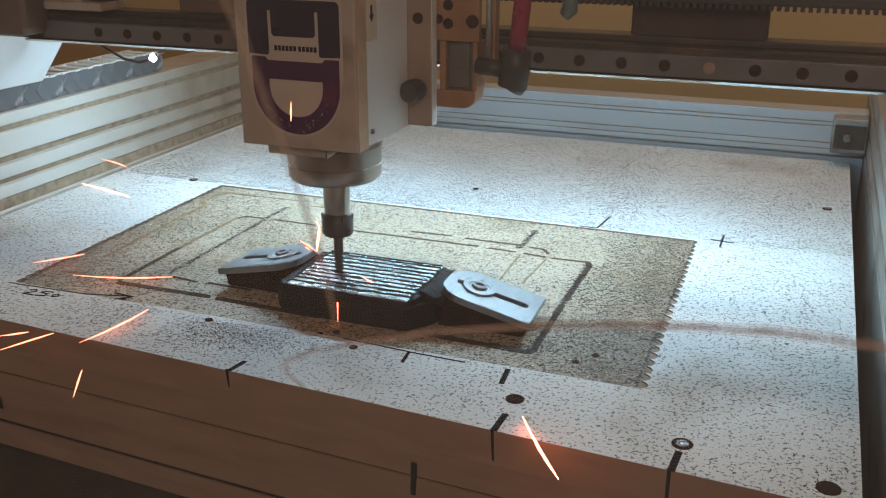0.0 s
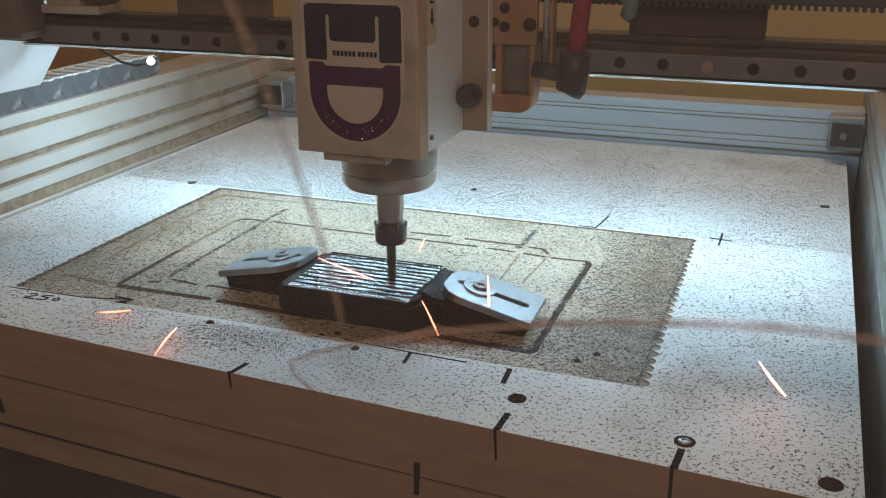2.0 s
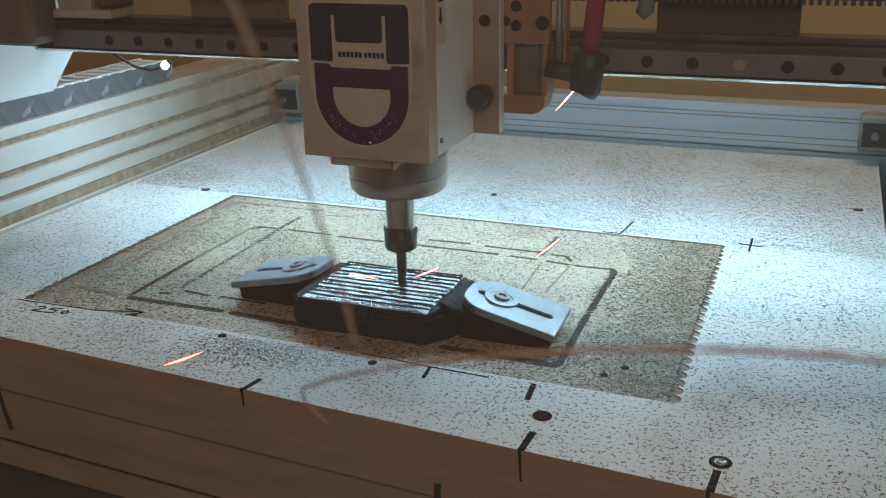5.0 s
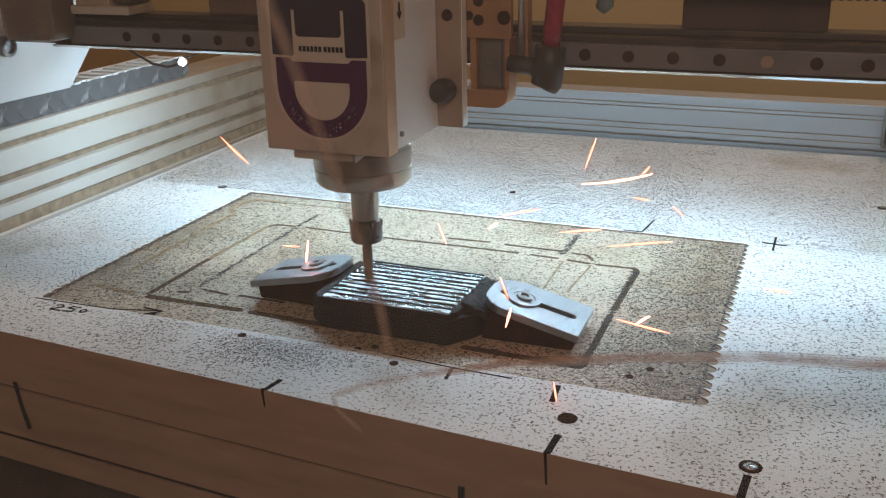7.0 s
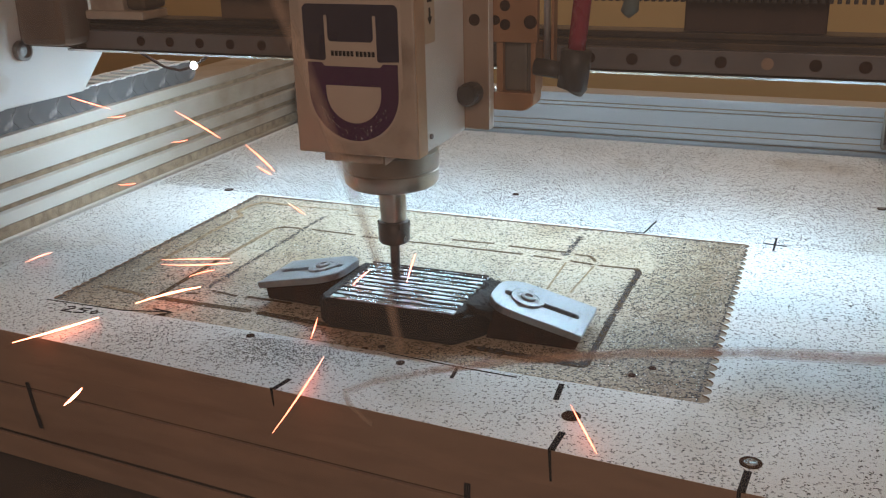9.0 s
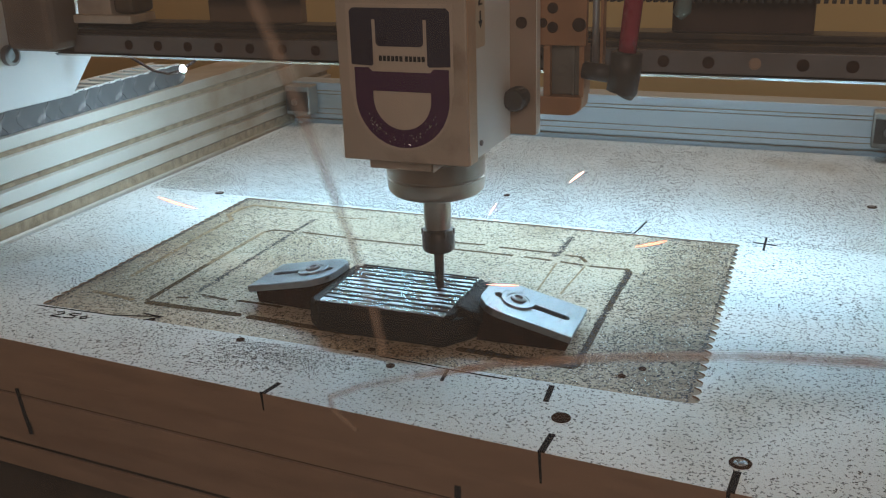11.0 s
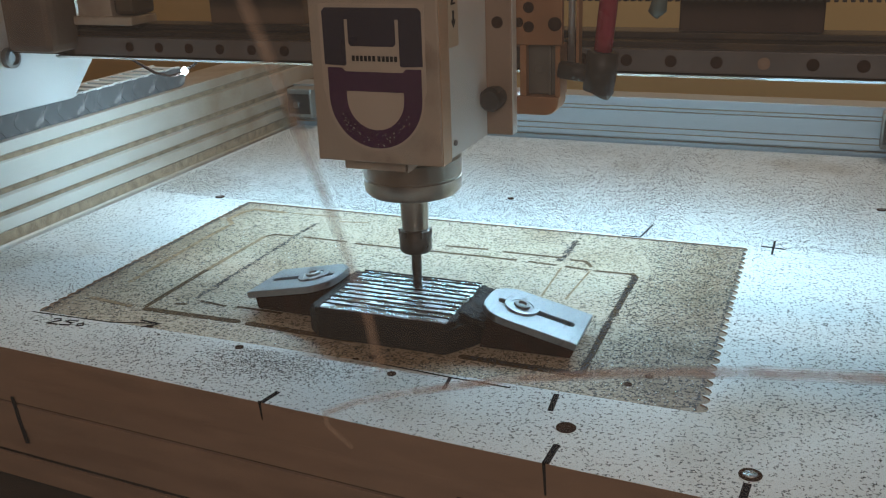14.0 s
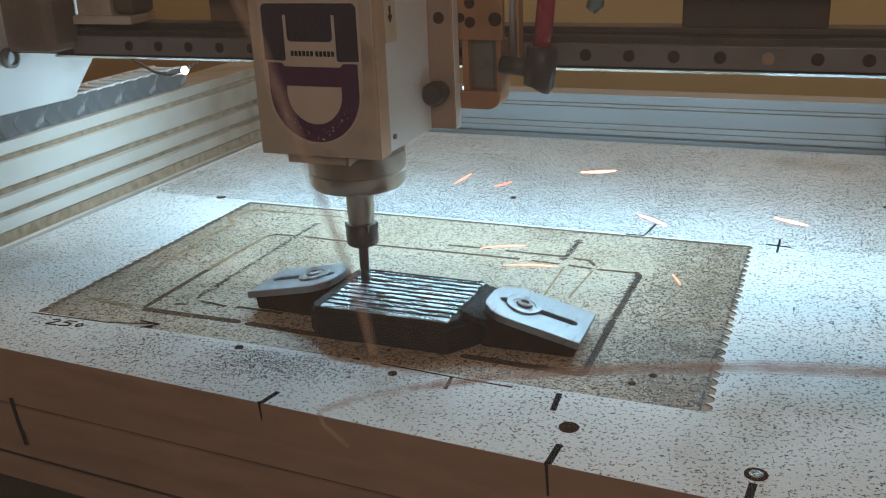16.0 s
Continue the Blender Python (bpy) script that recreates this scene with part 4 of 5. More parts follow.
while y < 0.036:
    bm = bmesh.new()
    y1 = min(y + pitch - 0.0010, 0.0372)
    add_box(bm, -0.0500 + random.uniform(-0.001, 0.0005), 0.0305 + random.uniform(-0.0008, 0.001), y, y1, TOP - 0.0014, TOP - 0.0002 - random.uniform(0, 0.00015), 0.00025)
    part("cut_groove", bm, M_CUT, workpiece, "bright freshly cut groove floor")
    bm = bmesh.new()
    add_prism(bm, [(y1 - 0.0001, TOP - 0.0014), (y1 + 0.0011, TOP - 0.0014), (y1 + 0.0008, TOP + 0.0004), (y1 + 0.0003, TOP + 0.0004)], "x", -0.0505, 0.0308)
    part("groove_ridge", bm, M_RIDGE, workpiece, "dark burr ridge between grooves")
    y += pitch
for x, y, sx, sy, z in ((0.0405, 0.0140, 0.0175, 0.046, 0.0178), (-0.0565, 0.0090, 0.0110, 0.052, 0.0172)):
    bm = bmesh.new()
    b2 = bmesh.new()
    bmesh.ops.create_grid(b2, x_segments=16, y_segments=40, size=0.5)
    for v in b2.verts:
        n = noise.noise(Vector((v.co.x * 7 + x * 90, v.co.y * 26, 3.0)))
        slope = (-0.0028 if x > 0 else 0.0020) * v.co.x * 2
        v.co = Vector((x + v.co.x * sx, y + v.co.y * sy, z + slope + 0.0016 * n - (0.003 if abs(v.co.y) > 0.49 or abs(v.co.x) > 0.49 else 0)))
    for f in b2.faces:
        f.smooth = True
    absorb(bm, b2)
    part("slag", bm, M_BLACK, workpiece, "lumpy black slag on the sloped end")


# ---- clamps ----
def clamp(label, tilt, rise):
    """Clamp plate along +x (x = 0 at the nose), its heel resting on the board; slotted, with washer and socket screw."""
    ob = thing("toe_clamp", label, "clamp", group="clamps on the board")
    out = [(0.0, 0.0075), (0.0, -0.0075), (0.0018, -0.0130), (0.0062, -0.0180), (0.0115, -0.0208), (0.0165, -0.0215), (0.060, -0.0215), (0.060, 0.0215), (0.0165, 0.0215), (0.0115, 0.0208), (0.0062, 0.0180), (0.0018, 0.0130)]
    slot = [(0.0510, 0.0026)] + arc(0.0510, 0, 0.0026, 90, -90, 6)[1:] + [(0.0090, -0.0026)] + arc(0.0090, 0, 0.0026, -90, -270, 6)[1:]
    b2 = bmesh.new()
    vo = [b2.verts.new((u, v, 0)) for u, v in out]
    vi = [b2.verts.new((u, v, 0)) for u, v in slot]
    es = [b2.edges.new((q[i], q[(i + 1) % len(q)])) for q in (vo, vi) for i in range(len(q))]
    bmesh.ops.triangle_fill(b2, edges=es, use_beauty=True)
    bmesh.ops.recalc_face_normals(b2, faces=b2.faces[:])
    r = bmesh.ops.extrude_face_region(b2, geom=b2.faces[:])
    bmesh.ops.translate(b2, vec=(0, 0, 0.0042), verts=[g for g in r["geom"] if isinstance(g, bmesh.types.BMVert)])
    bmesh.ops.recalc_face_normals(b2, faces=b2.faces[:])
    rim = [e for e in b2.edges if len(e.link_faces) == 2 and e.calc_face_angle(0) > 0.6 and all(v.co.z > 0.004 for v in e.verts)]
    bmesh.ops.bevel(b2, geom=rim, offset=0.0004, segments=2, affect="EDGES")
    bm = bmesh.new()
    absorb(bm, b2)
    part("clamp_plate", bm, M_CLAMP, ob, "brushed bright steel slotted plate")
    bm = bmesh.new()
    add_lathe(bm, [(0.0030, 0.0043), (0.0101, 0.0043), (0.0105, 0.0047), (0.0102, 0.0055), (0.0070, 0.0056), (0.0066, 0.0052), (0.003, 0.0052)], 32, Matrix.Translation((0.0210, 0, 0)))
    part("washer", bm, M_CLAMP, ob, "round steel washer")
    bm = bmesh.new()
    add_lathe(bm, [(0.0045, 0.0052), (0.0049, 0.0056), (0.0047, 0.0066), (0.0040, 0.0070), (0.0024, 0.0070), (0.0021, 0.0057), (0.0004, 0.0057)], 24, Matrix.Translation((0.0210, 0, 0)))
    part("socket_screw", bm, M_SCREW, ob, "socket head screw")
    bm = bmesh.new()
    add_lathe(bm, [(0.0028, -0.0185), (0.0028, 0.005)], 14, Matrix.Translation((0.0210, 0, 0)))
    part("screw_shank", bm, M_SCREW, ob)
    low = lambda x: -(rise + 0.0008 - math.sin(radians(tilt)) * x) / math.cos(radians(tilt))
    # dark wedge stands in for the shadow under the plate
    bm = bmesh.new()
    add_prism(bm, [(0.0060, -0.0004), (0.0585, -0.0004), (0.0585, low(0.0585)), (0.0060, low(0.0060))], "y", -0.0195, 0.0165, 0.0006)
    part("packing_wedge", bm, M_UNDER_SHADE, ob, "dark rusty-brown wedge standing in for the shadow under the plate")
    return ob


clamp("bright brushed steel toe clamp pressing the block's sloped end", 14.0, 0.0198).matrix_basis = pose(0.0432, 0.0120, 0.0198, 0, 14.0, 1.5)
clamp("dull grey steel toe clamp pressing the block's end", 12.0, 0.0203).matrix_basis = pose(-0.0560, 0.0175, 0.0203, 0, 12.0, 178)


# ---- swarf ----
def swarf(name, label, count, spot, material, lo, hi):
    """Tiny curled steel chips lying about: each a bent sliver with thickness."""
    rng = np.random.default_rng(7 + count)
    verts, faces = [], []
    made = 0
    while made < count:
        x, y, z = spot(rng)
        if z is None:
            continue
        made += 1
        ln, wd, th = rng.uniform(lo, hi), rng.uniform(lo * 0.35, lo * 0.8), rng.uniform(0.00008, 0.0003)
        a = rng.uniform(0, 2 * math.pi)
        bend = rng.uniform(-0.5, 0.5) * ln
        ca, sa = math.cos(a), math.sin(a)
        k = len(verts)
        for u, v in ((-ln / 2, -wd / 2), (0, bend * 0.5 - wd / 2), (ln / 2, -wd / 2), (ln / 2, wd / 2), (0, bend * 0.5 + wd / 2), (-ln / 2, wd / 2)):
            verts.append((x + u * ca - v * sa, y + u * sa + v * ca, z))
        for u, v in ((-ln / 2, -wd / 2), (0, bend * 0.5 - wd / 2), (ln / 2, -wd / 2), (ln / 2, wd / 2), (0, bend * 0.5 + wd / 2), (-ln / 2, wd / 2)):
            verts.append((x + u * ca * 0.9 - v * sa * 0.9, y + u * sa * 0.9 + v * ca * 0.9, z + th))
        faces += [(k + 6, k + 7, k + 10, k + 11), (k + 7, k + 8, k + 9, k + 10)]
        faces += [(k + i, k + (i + 1) % 6, k + 6 + (i + 1) % 6, k + 6 + i) for i in range(6)]
    me = bpy.data.meshes.new(name)
    me.from_pydata(verts, [], faces)
    me.materials.append(material)
    return tagged(new(name, me), label, "metal chips", "", "stuff")


def on_laminate(rng):
    x, y = rng.uniform(-0.362, 0.283), -0.125 + 0.62 * rng.uniform(0, 1)
    inside = -0.251 < x < 0.178 and -0.049 < y < 0.208
    thin = 0.55 + 0.45 * noise.noise(Vector((x * 9, y * 9, 0.3))) + (0.25 if x > 0.18 and y < 0.15 else 0) + (0.2 if x < -0.1 and y < 0 else 0)
    return (x, y, None) if inside or y < EDGE(x) + 0.001 or rng.uniform(0, 1) > thin else (x, y, 0.00005)


def in_pocket(rng):
    x, y = rng.uniform(-0.248, 0.173), rng.uniform(-0.046, 0.205)
    if -0.064 < x < 0.056 and -0.027 < y < 0.041:
        return x, y, None
    dense = 0.26 + (0.8 if x > 0.11 + 0.02 * noise.noise(Vector((x * 30, y * 30, 1.0))) else 0) + (0.25 if x < -0.19 else 0) + (0.2 if y < -0.01 else 0) + 0.3 * noise.noise(Vector((x * 14, y * 14, 5.1)))
    return (x, y, FLOOR_Z + 0.00005) if rng.uniform(0, 1) < dense else (x, y, None)


M_CHIP = mat("dark_swarf", (0.065, 0.066, 0.072), 0.5, 0.3, 0.5, 90)
swarf("steel_swarf", "dark steel chips strewn over the white laminate", 15000, on_laminate, M_CHIP, 0.0006, 0.0015)
swarf("fine_swarf", "fine dark steel chips lying in the milled pocket", 13000, in_pocket, M_CHIP, 0.0007, 0.0015)


def along_edges(rng):
    k, u = rng.uniform(0, 1), rng.uniform(0, 1)
    if k < 0.16:
        return -0.1618 + rng.normal(0, 0.0011), 0.004 + 0.166 * u, FLOOR_Z + 0.0001
    if k < 0.22:
        return 0.052 + rng.normal(0, 0.0014), 0.142 + 0.045 * u, FLOOR_Z + 0.0001
    if k < 0.36:
        return 0.1725 + abs(rng.normal(0, 0.0011)), -0.045 + 0.25 * u, FLOOR_Z + 0.0001
    if k < 0.5:
        return -0.249 + 0.42 * u, 0.2048 + rng.normal(0, 0.0009), FLOOR_Z + 0.0001
    if k < 0.72:
        return -0.2482 + rng.normal(0, 0.0010), -0.046 + 0.25 * u, FLOOR_Z + 0.0001
    if k < 0.9:
        return 0.1085 + rng.normal(0, 0.0014), -0.022 + 0.152 * u, FLOOR_Z + 0.0003
    return 0.045 + 0.065 * u, -0.0226 + rng.normal(0, 0.0016), FLOOR_Z + 0.0003


def at_back(rng):
    x, y = rng.uniform(-0.36, 0.283), 0.21 + 0.27 * rng.uniform(0, 1) ** 1.3
    thin = 0.6 + 0.5 * noise.noise(Vector((x * 6, y * 6, 8.3))) - (0.35 if x > 0.12 else 0)
    return (x, y, 0.00005) if rng.uniform(0, 1) < thin else (x, y, None)


swarf("drifted_swarf", "fine dark chips drifted over the rear laminate", 32000, at_back, M_CHIP, 0.0004, 0.0010)


def in_front(rng):
    x, y = rng.normal(-0.085, 0.045), rng.normal(-0.066, 0.012)
    clump = 0.45 + 0.9 * noise.noise(Vector((x * 26, y * 26, 2.7)))
    return (x, y, 0.00005) if EDGE(x) + 0.002 < y < -0.051 and rng.uniform(0, 1) < clump else (x, y, None)


swarf("front_swarf", "fine dark dust and chips dusted over the front laminate", 2400, in_front, M_CHIP, 0.0004, 0.0010)
swarf("edge_swarf", "dark chips gathered along the pocket's edges and channel", 2600, along_edges, M_CHIP, 0.0009, 0.0022)

swarf("shiny_swarf", "small shiny steel chips glinting in the milled pocket", 2600, in_pocket, M_BRIGHT, 0.0006, 0.0012)

# ---- clear shield before the machine ----
def film(name, fac, colour, rough, scale, lo, hi):
    """See-through sheet: mostly clear, with a thin uneven film or painted reflection on it."""
    m = bpy.data.materials.new(name)
    m.use_nodes = True
    nt = m.node_tree
    b = nt.nodes["Principled BSDF"]
    b.inputs["Base Color"].default_value = (*colour, 1)
    b.inputs["Roughness"].default_value = rough
    b.inputs["Specular IOR Level"].default_value = 0.0
    tr = nt.nodes.new("ShaderNodeBsdfTransparent")
    nz = nt.nodes.new("ShaderNodeTexNoise")
    nz.inputs["Scale"].default_value, nz.inputs["Detail"].default_value = scale, 5
    tc = nt.nodes.new("ShaderNodeTexCoord")
    nt.links.new(tc.outputs["Object"], nz.inputs["Vector"])
    mr = nt.nodes.new("ShaderNodeMapRange")
    mr.inputs[1].default_value, mr.inputs[2].default_value = 0.3, 0.7
    mr.inputs[3].default_value, mr.inputs[4].default_value = fac * lo, fac * hi
    nt.links.new(nz.outputs[0], mr.inputs[0])
    mx = nt.nodes.new("ShaderNodeMixShader")
    nt.links.new(mr.outputs[0], mx.inputs[0])
    nt.links.new(tr.outputs[0], mx.inputs[1])
    nt.links.new(b.outputs[0], mx.inputs[2])
    nt.links.new(mx.outputs[0], nt.nodes["Material Output"].inputs[0])
    return m


M_SHIELD = film("clear_acrylic", 0.040, (0.85, 0.85, 0.83), 1.0, 14.0, 0.75, 1.2)
# tan tints for the hose reflections painted on the pane
M_REFLECTION = film("reflection_tint", 0.15, (0.60, 0.46, 0.36), 1.0, 160.0, 0.6, 1.2)
M_STREAK = film("reflection_tint_strong", 0.26, (0.56, 0.42, 0.34), 1.0, 160.0, 0.6, 1.2)
shield = thing("clear_shield", "clear acrylic shield with faint haze and painted reflections", "safety shield")
bm = bmesh.new()
add_box(bm, -0.60, 0.75, -0.2850, -0.2820, -0.0940, 0.60)
pane = part("pane", bm, M_SHIELD, shield, "hazy clear acrylic pane")
pane.visible_shadow = False


# a see-through strip that paints a reflection onto the pane
def smear(points, widths, y, material=M_REFLECTION):
    bm = bmesh.new()
    pts = []
    for a, b in zip(points, points[1:]):
        pts += [Vector(a).lerp(Vector(b), k / 4) for k in range(4)]
    pts.append(Vector(points[-1]))
    n = len(pts)
    rows = []
    for i, p in enumerate(pts):
        d = (pts[min(i + 1, n - 1)] - pts[max(i - 1, 0)]).normalized()
        q = Vector((-d.y, d.x)) * (widths[0] + (widths[1] - widths[0]) * i / (n - 1)) / 2
        rows.append([bm.verts.new((r.x, y, r.y)) for r in (p - q, p + q)])
    for a, b in zip(rows, rows[1:]):
        bm.faces.new((a[0], b[0], b[1], a[1]))
    ob = part("smear", bm, material, shield, "thin tan strip painted as a reflection")
    ob.visible_shadow = False


A_LINE = [(0.0883, 0.2324), (0.0916, 0.2233), (0.0958, 0.2133), (0.1019, 0.197), (0.1085, 0.1789), (0.1145, 0.1616), (0.1188, 0.1462), (0.1217, 0.1308)]
B_LINE = [(0.1116, 0.106), (0.1044, 0.1115), (0.1036, 0.1154), (0.1136, 0.1205), (0.1303, 0.1265), (0.1546, 0.1338), (0.1855, 0.1408), (0.2141, 0.1454), (0.2406, 0.1481), (0.2704, 0.1483), (0.3157, 0.145)]
for wide in (1.5, 1.0, 0.55):
    smear(A_LINE, (0.0036 * wide, 0.0024 * wide), -0.2853 - 0.0002 / wide)
    smear(B_LINE[:5], (0.0014 * wide, 0.0017 * wide), -0.2853 - 0.0002 / wide)
    smear(B_LINE[4:], (0.0017 * wide, 0.0027 * wide), -0.2853 - 0.0002 / wide, M_STREAK)


# ---- sparks thrown off by the cutter: glowing streaks that shoot out of the cut and drop into the bed ----
SPARKS = []


def spark(t, a, b, thick=1):
    a, b = Vector(a), Vector(b)
    d = b - a
    half = max(d.length, 0.003) / 2
    turn = d.to_track_quat("X", "Z").to_matrix().to_4x4()
    r = 0.00050 * (0.75 + 0.35 * thick)
    bend = random.uniform(-0.06, 0.06) * half
    bm = bmesh.new()
    add_tube(bm, [(-half, 0, 0), (-half * 0.5, 0, bend * 0.75), (0, 0, bend), (half * 0.5, 0, bend * 0.75), (half, 0, 0)],
             [r * 0.25, r * 0.7, r, r * 0.9, r * 0.35], 6)
    ob = tagged(part("spark", bm, M_SPARK_HOT if thick > 1 else M_SPARK), "glowing orange streak of hot steel chip", "spark", "flying sparks")
    SPARKS.append((ob, t, (a + b) / 2, turn))


def cutter_at(t):
    """Where the cutter's axis stands: x and y, from pass to pass."""
    for (ta, xa, ya), (tb, xb, yb) in zip(RUN, RUN[1:]):
        if ta <= t <= tb:
            k = (t - ta) / (tb - ta)
            return xa + (xb - xa) * k, ya + (yb - ya) * k


def burst(t, count, spread, rise, seed):
    """A dense spray of short hot streaks right at the cut."""
    rng = random.Random(seed)
    x, y = cutter_at(t)
    for _ in range(count):
        a = Vector((x + rng.uniform(-spread, spread * 0.35), y + rng.uniform(-0.004, 0.012), 0.0255 + rng.uniform(0, rise)))
        away = (a - Vector((x, y, 0.022))).normalized()
        spark(t, a, a + away * rng.uniform(0.004, 0.016), rng.choice((1, 1, 2)))


RUN = [(0, -0.0295, 0.0080), (3.15, 0.0285, 0.0080), (3.52, 0.0285, 0.0115), (7.5, -0.0460, 0.0115),
       (7.83, -0.0460, 0.0173), (11.93, 0.0295, 0.0173), (12.1, 0.0295, 0.0205), (16, -0.0420, 0.0205)]
burst(12, 13, 0.034, 0.020, 3)
burst(0, 6, 0.030, 0.022, 5)
spark(0, (-0.2136, -0.0299, 0.0040), (-0.1486, -0.0084, 0.0040))
spark(0, (-0.1366, -0.1148, 0.0040), (-0.1293, -0.0604, 0.0040))
spark(0, (-0.0949, -0.1680, 0.0040), (-0.1116, -0.1418, 0.0040))
spark(0, (0.1279, -0.1043, 0.0040), (0.1583, -0.1511, 0.0040), 2)
spark(0, (-0.2501, 0.0300, 0.0489), (-0.2091, 0.0300, 0.0435), 2)
spark(0, (-0.2986, 0.1100, 0.0430), (-0.2737, 0.1100, 0.0387))
spark(0, (-0.0581, 0.0300, 0.0191), (-0.0550, 0.0300, 0.0377), 3)
spark(0, (-0.1142, 0.0219, 0.0040), (-0.1097, 0.0300, 0.0089), 2)
spark(0, (-0.0756, 0.0300, 0.0168), (-0.0644, 0.0300, 0.0224), 3)
spark(0, (-0.0098, -0.0347, 0.0040), (-0.0190, -0.0160, 0.0177))
spark(0, (-0.0194, -0.0600, 0.1433), (-0.0201, -0.0600, 0.1324))
spark(0, (-0.1721, -0.1388, 0.0040), (-0.1597, -0.1096, 0.0040))
spark(0, (-0.2562, -0.0207, 0.0040), (-0.2344, 0.0061, 0.0040))
spark(0, (-0.1864, -0.1240, 0.0040), (-0.1749, -0.1137, 0.0040))
spark(0, (-0.0075, -0.0048, 0.0228), (0.0079, -0.0048, 0.0155))
spark(0.5, (0.0227, -0.1842, 0.0040), (0.0076, -0.1520, 0.0040))
spark(0.5, (-0.0174, -0.0466, 0.0040), (-0.0260, -0.0224, 0.0080), 2)
spark(0.5, (-0.1161, -0.0013, 0.0088), (-0.0680, -0.0013, 0.0107))
spark(0.5, (-0.1704, 0.0300, 0.0504), (-0.1455, 0.0300, 0.0652), 2)
spark(0.5, (-0.2569, 0.0232, 0.0040), (-0.2152, 0.0300, 0.0088))
spark(0.5, (-0.3331, 0.0300, 0.0088), (-0.2812, 0.0300, 0.0203))
spark(0.5, (-0.0415, 0.0300, 0.0284), (-0.0312, 0.0300, 0.0108))
spark(0.5, (0.0321, 0.0300, 0.0355), (0.0398, 0.0300, 0.0288))
spark(0.5, (0.0467, -0.0079, 0.0267), (0.0518, -0.0079, 0.0215))
spark(1, (-0.0570, 0.0300, 0.0816), (-0.0442, 0.0300, 0.0396))
spark(1, (0.1558, -0.0222, 0.0328), (0.1657, -0.0222, 0.0238), 2)
spark(1, (-0.1423, -0.0449, 0.0040), (-0.1626, -0.0055, 0.0056))
spark(1, (-0.1226, -0.0023, 0.0040), (-0.0579, 0.0008, 0.0204))
spark(1, (0.0062, -0.0600, 0.1134), (0.0116, -0.0600, 0.1117), 3)
spark(1, (-0.1746, -0.0320, 0.0040), (-0.1446, -0.0103, 0.0040))
spark(1.5, (-0.2980, 0.0300, 0.0125), (-0.2332, 0.0300, 0.0210))
spark(1.5, (-0.0351, -0.1782, 0.0040), (-0.0345, -0.1429, 0.0040))
spark(1.5, (-0.2286, 0.1100, 0.0579), (-0.2049, 0.1100, 0.0611))
spark(1.5, (-0.0795, -0.0386, 0.0040), (-0.0885, -0.0109, 0.0115))
spark(1.5, (-0.0913, -0.0332, 0.0040), (-0.0795, -0.0386, 0.0040))
spark(1.5, (0.0363, -0.0169, 0.0248), (0.0404, -0.0192, 0.0040))
spark(1.5, (0.0422, -0.0235, 0.0061), (0.0482, -0.0235, 0.0129))
spark(1.5, (-0.0464, -0.0145, 0.0040), (-0.0426, -0.0085, 0.0178))
spark(1.5, (-0.0633, 0.0300, 0.0172), (-0.0399, 0.0300, 0.0140))
spark(1.5, (-0.1361, 0.0300, 0.0083), (-0.0965, 0.0300, 0.0152))
spark(2, (0.2339, -0.0551, 0.0292), (0.2482, -0.0551, 0.0125), 2)
spark(2, (0.0766, -0.0088, 0.0366), (0.0775, -0.0088, 0.0171), 2)
spark(2, (-0.0886, -0.1106, 0.0040), (-0.0993, -0.0738, 0.0040))
spark(2, (-0.1602, -0.0713, 0.0040), (-0.1423, -0.0612, 0.0040))
spark(2, (0.0169, 0.0300, 0.0312), (0.0214, 0.0300, 0.0410))
spark(2, (0.0403, -0.0231, 0.0212), (0.0535, -0.0307, 0.0040))
spark(2, (-0.0430, 0.0037, 0.0290), (-0.0053, 0.0037, 0.0195))
spark(2.5, (-0.1155, -0.1911, 0.0040), (-0.1095, -0.1440, 0.0040), 2)
spark(2.5, (-0.0494, -0.1838, 0.0040), (-0.0535, -0.1528, 0.0040))
spark(2.5, (-0.0559, -0.0933, 0.0040), (-0.0481, -0.0426, 0.0040))
spark(2.5, (-0.0465, -0.0456, 0.0040), (-0.0173, -0.0176, 0.0184))
spark(2.5, (-0.2094, -0.0830, 0.0040), (-0.1829, -0.0773, 0.0040))
spark(2.5, (-0.0321, -0.0600, 0.1124), (-0.0131, -0.0600, 0.1013))
spark(2.5, (0.0769, 0.0300, 0.0346), (0.1040, 0.0300, 0.0387))
spark(2.5, (-0.0902, -0.0028, 0.0040), (-0.0793, -0.0004, 0.0245), 2)
spark(2.5, (0.1581, 0.0300, 0.0618), (0.1637, 0.0300, 0.0777))
spark(2.5, (0.2615, -0.0844, 0.0157), (0.2657, -0.0844, 0.0093), 2)
spark(2.5, (0.1800, 0.0300, 0.0952), (0.1936, 0.0300, 0.1043))
spark(3, (-0.0684, -0.0600, 0.1229), (-0.0540, -0.0600, 0.1215))
spark(3, (-0.3049, 0.0300, 0.0229), (-0.2679, 0.0300, 0.0312), 2)
spark(3, (-0.2626, 0.0300, 0.0495), (-0.2389, 0.0300, 0.0577))
spark(3, (0.2061, 0.1100, 0.0890), (0.2300, 0.1100, 0.0889), 2)
spark(3, (-0.0102, 0.0300, 0.0356), (-0.0058, 0.0300, 0.0224))
spark(3, (-0.0160, -0.0600, 0.1066), (-0.0074, -0.0600, 0.1011))
spark(3.5, (0.1649, 0.0300, 0.0461), (0.1683, 0.0300, 0.0472))
spark(4, (0.1612, 0.0300, 0.0759), (0.1776, 0.0300, 0.0750))
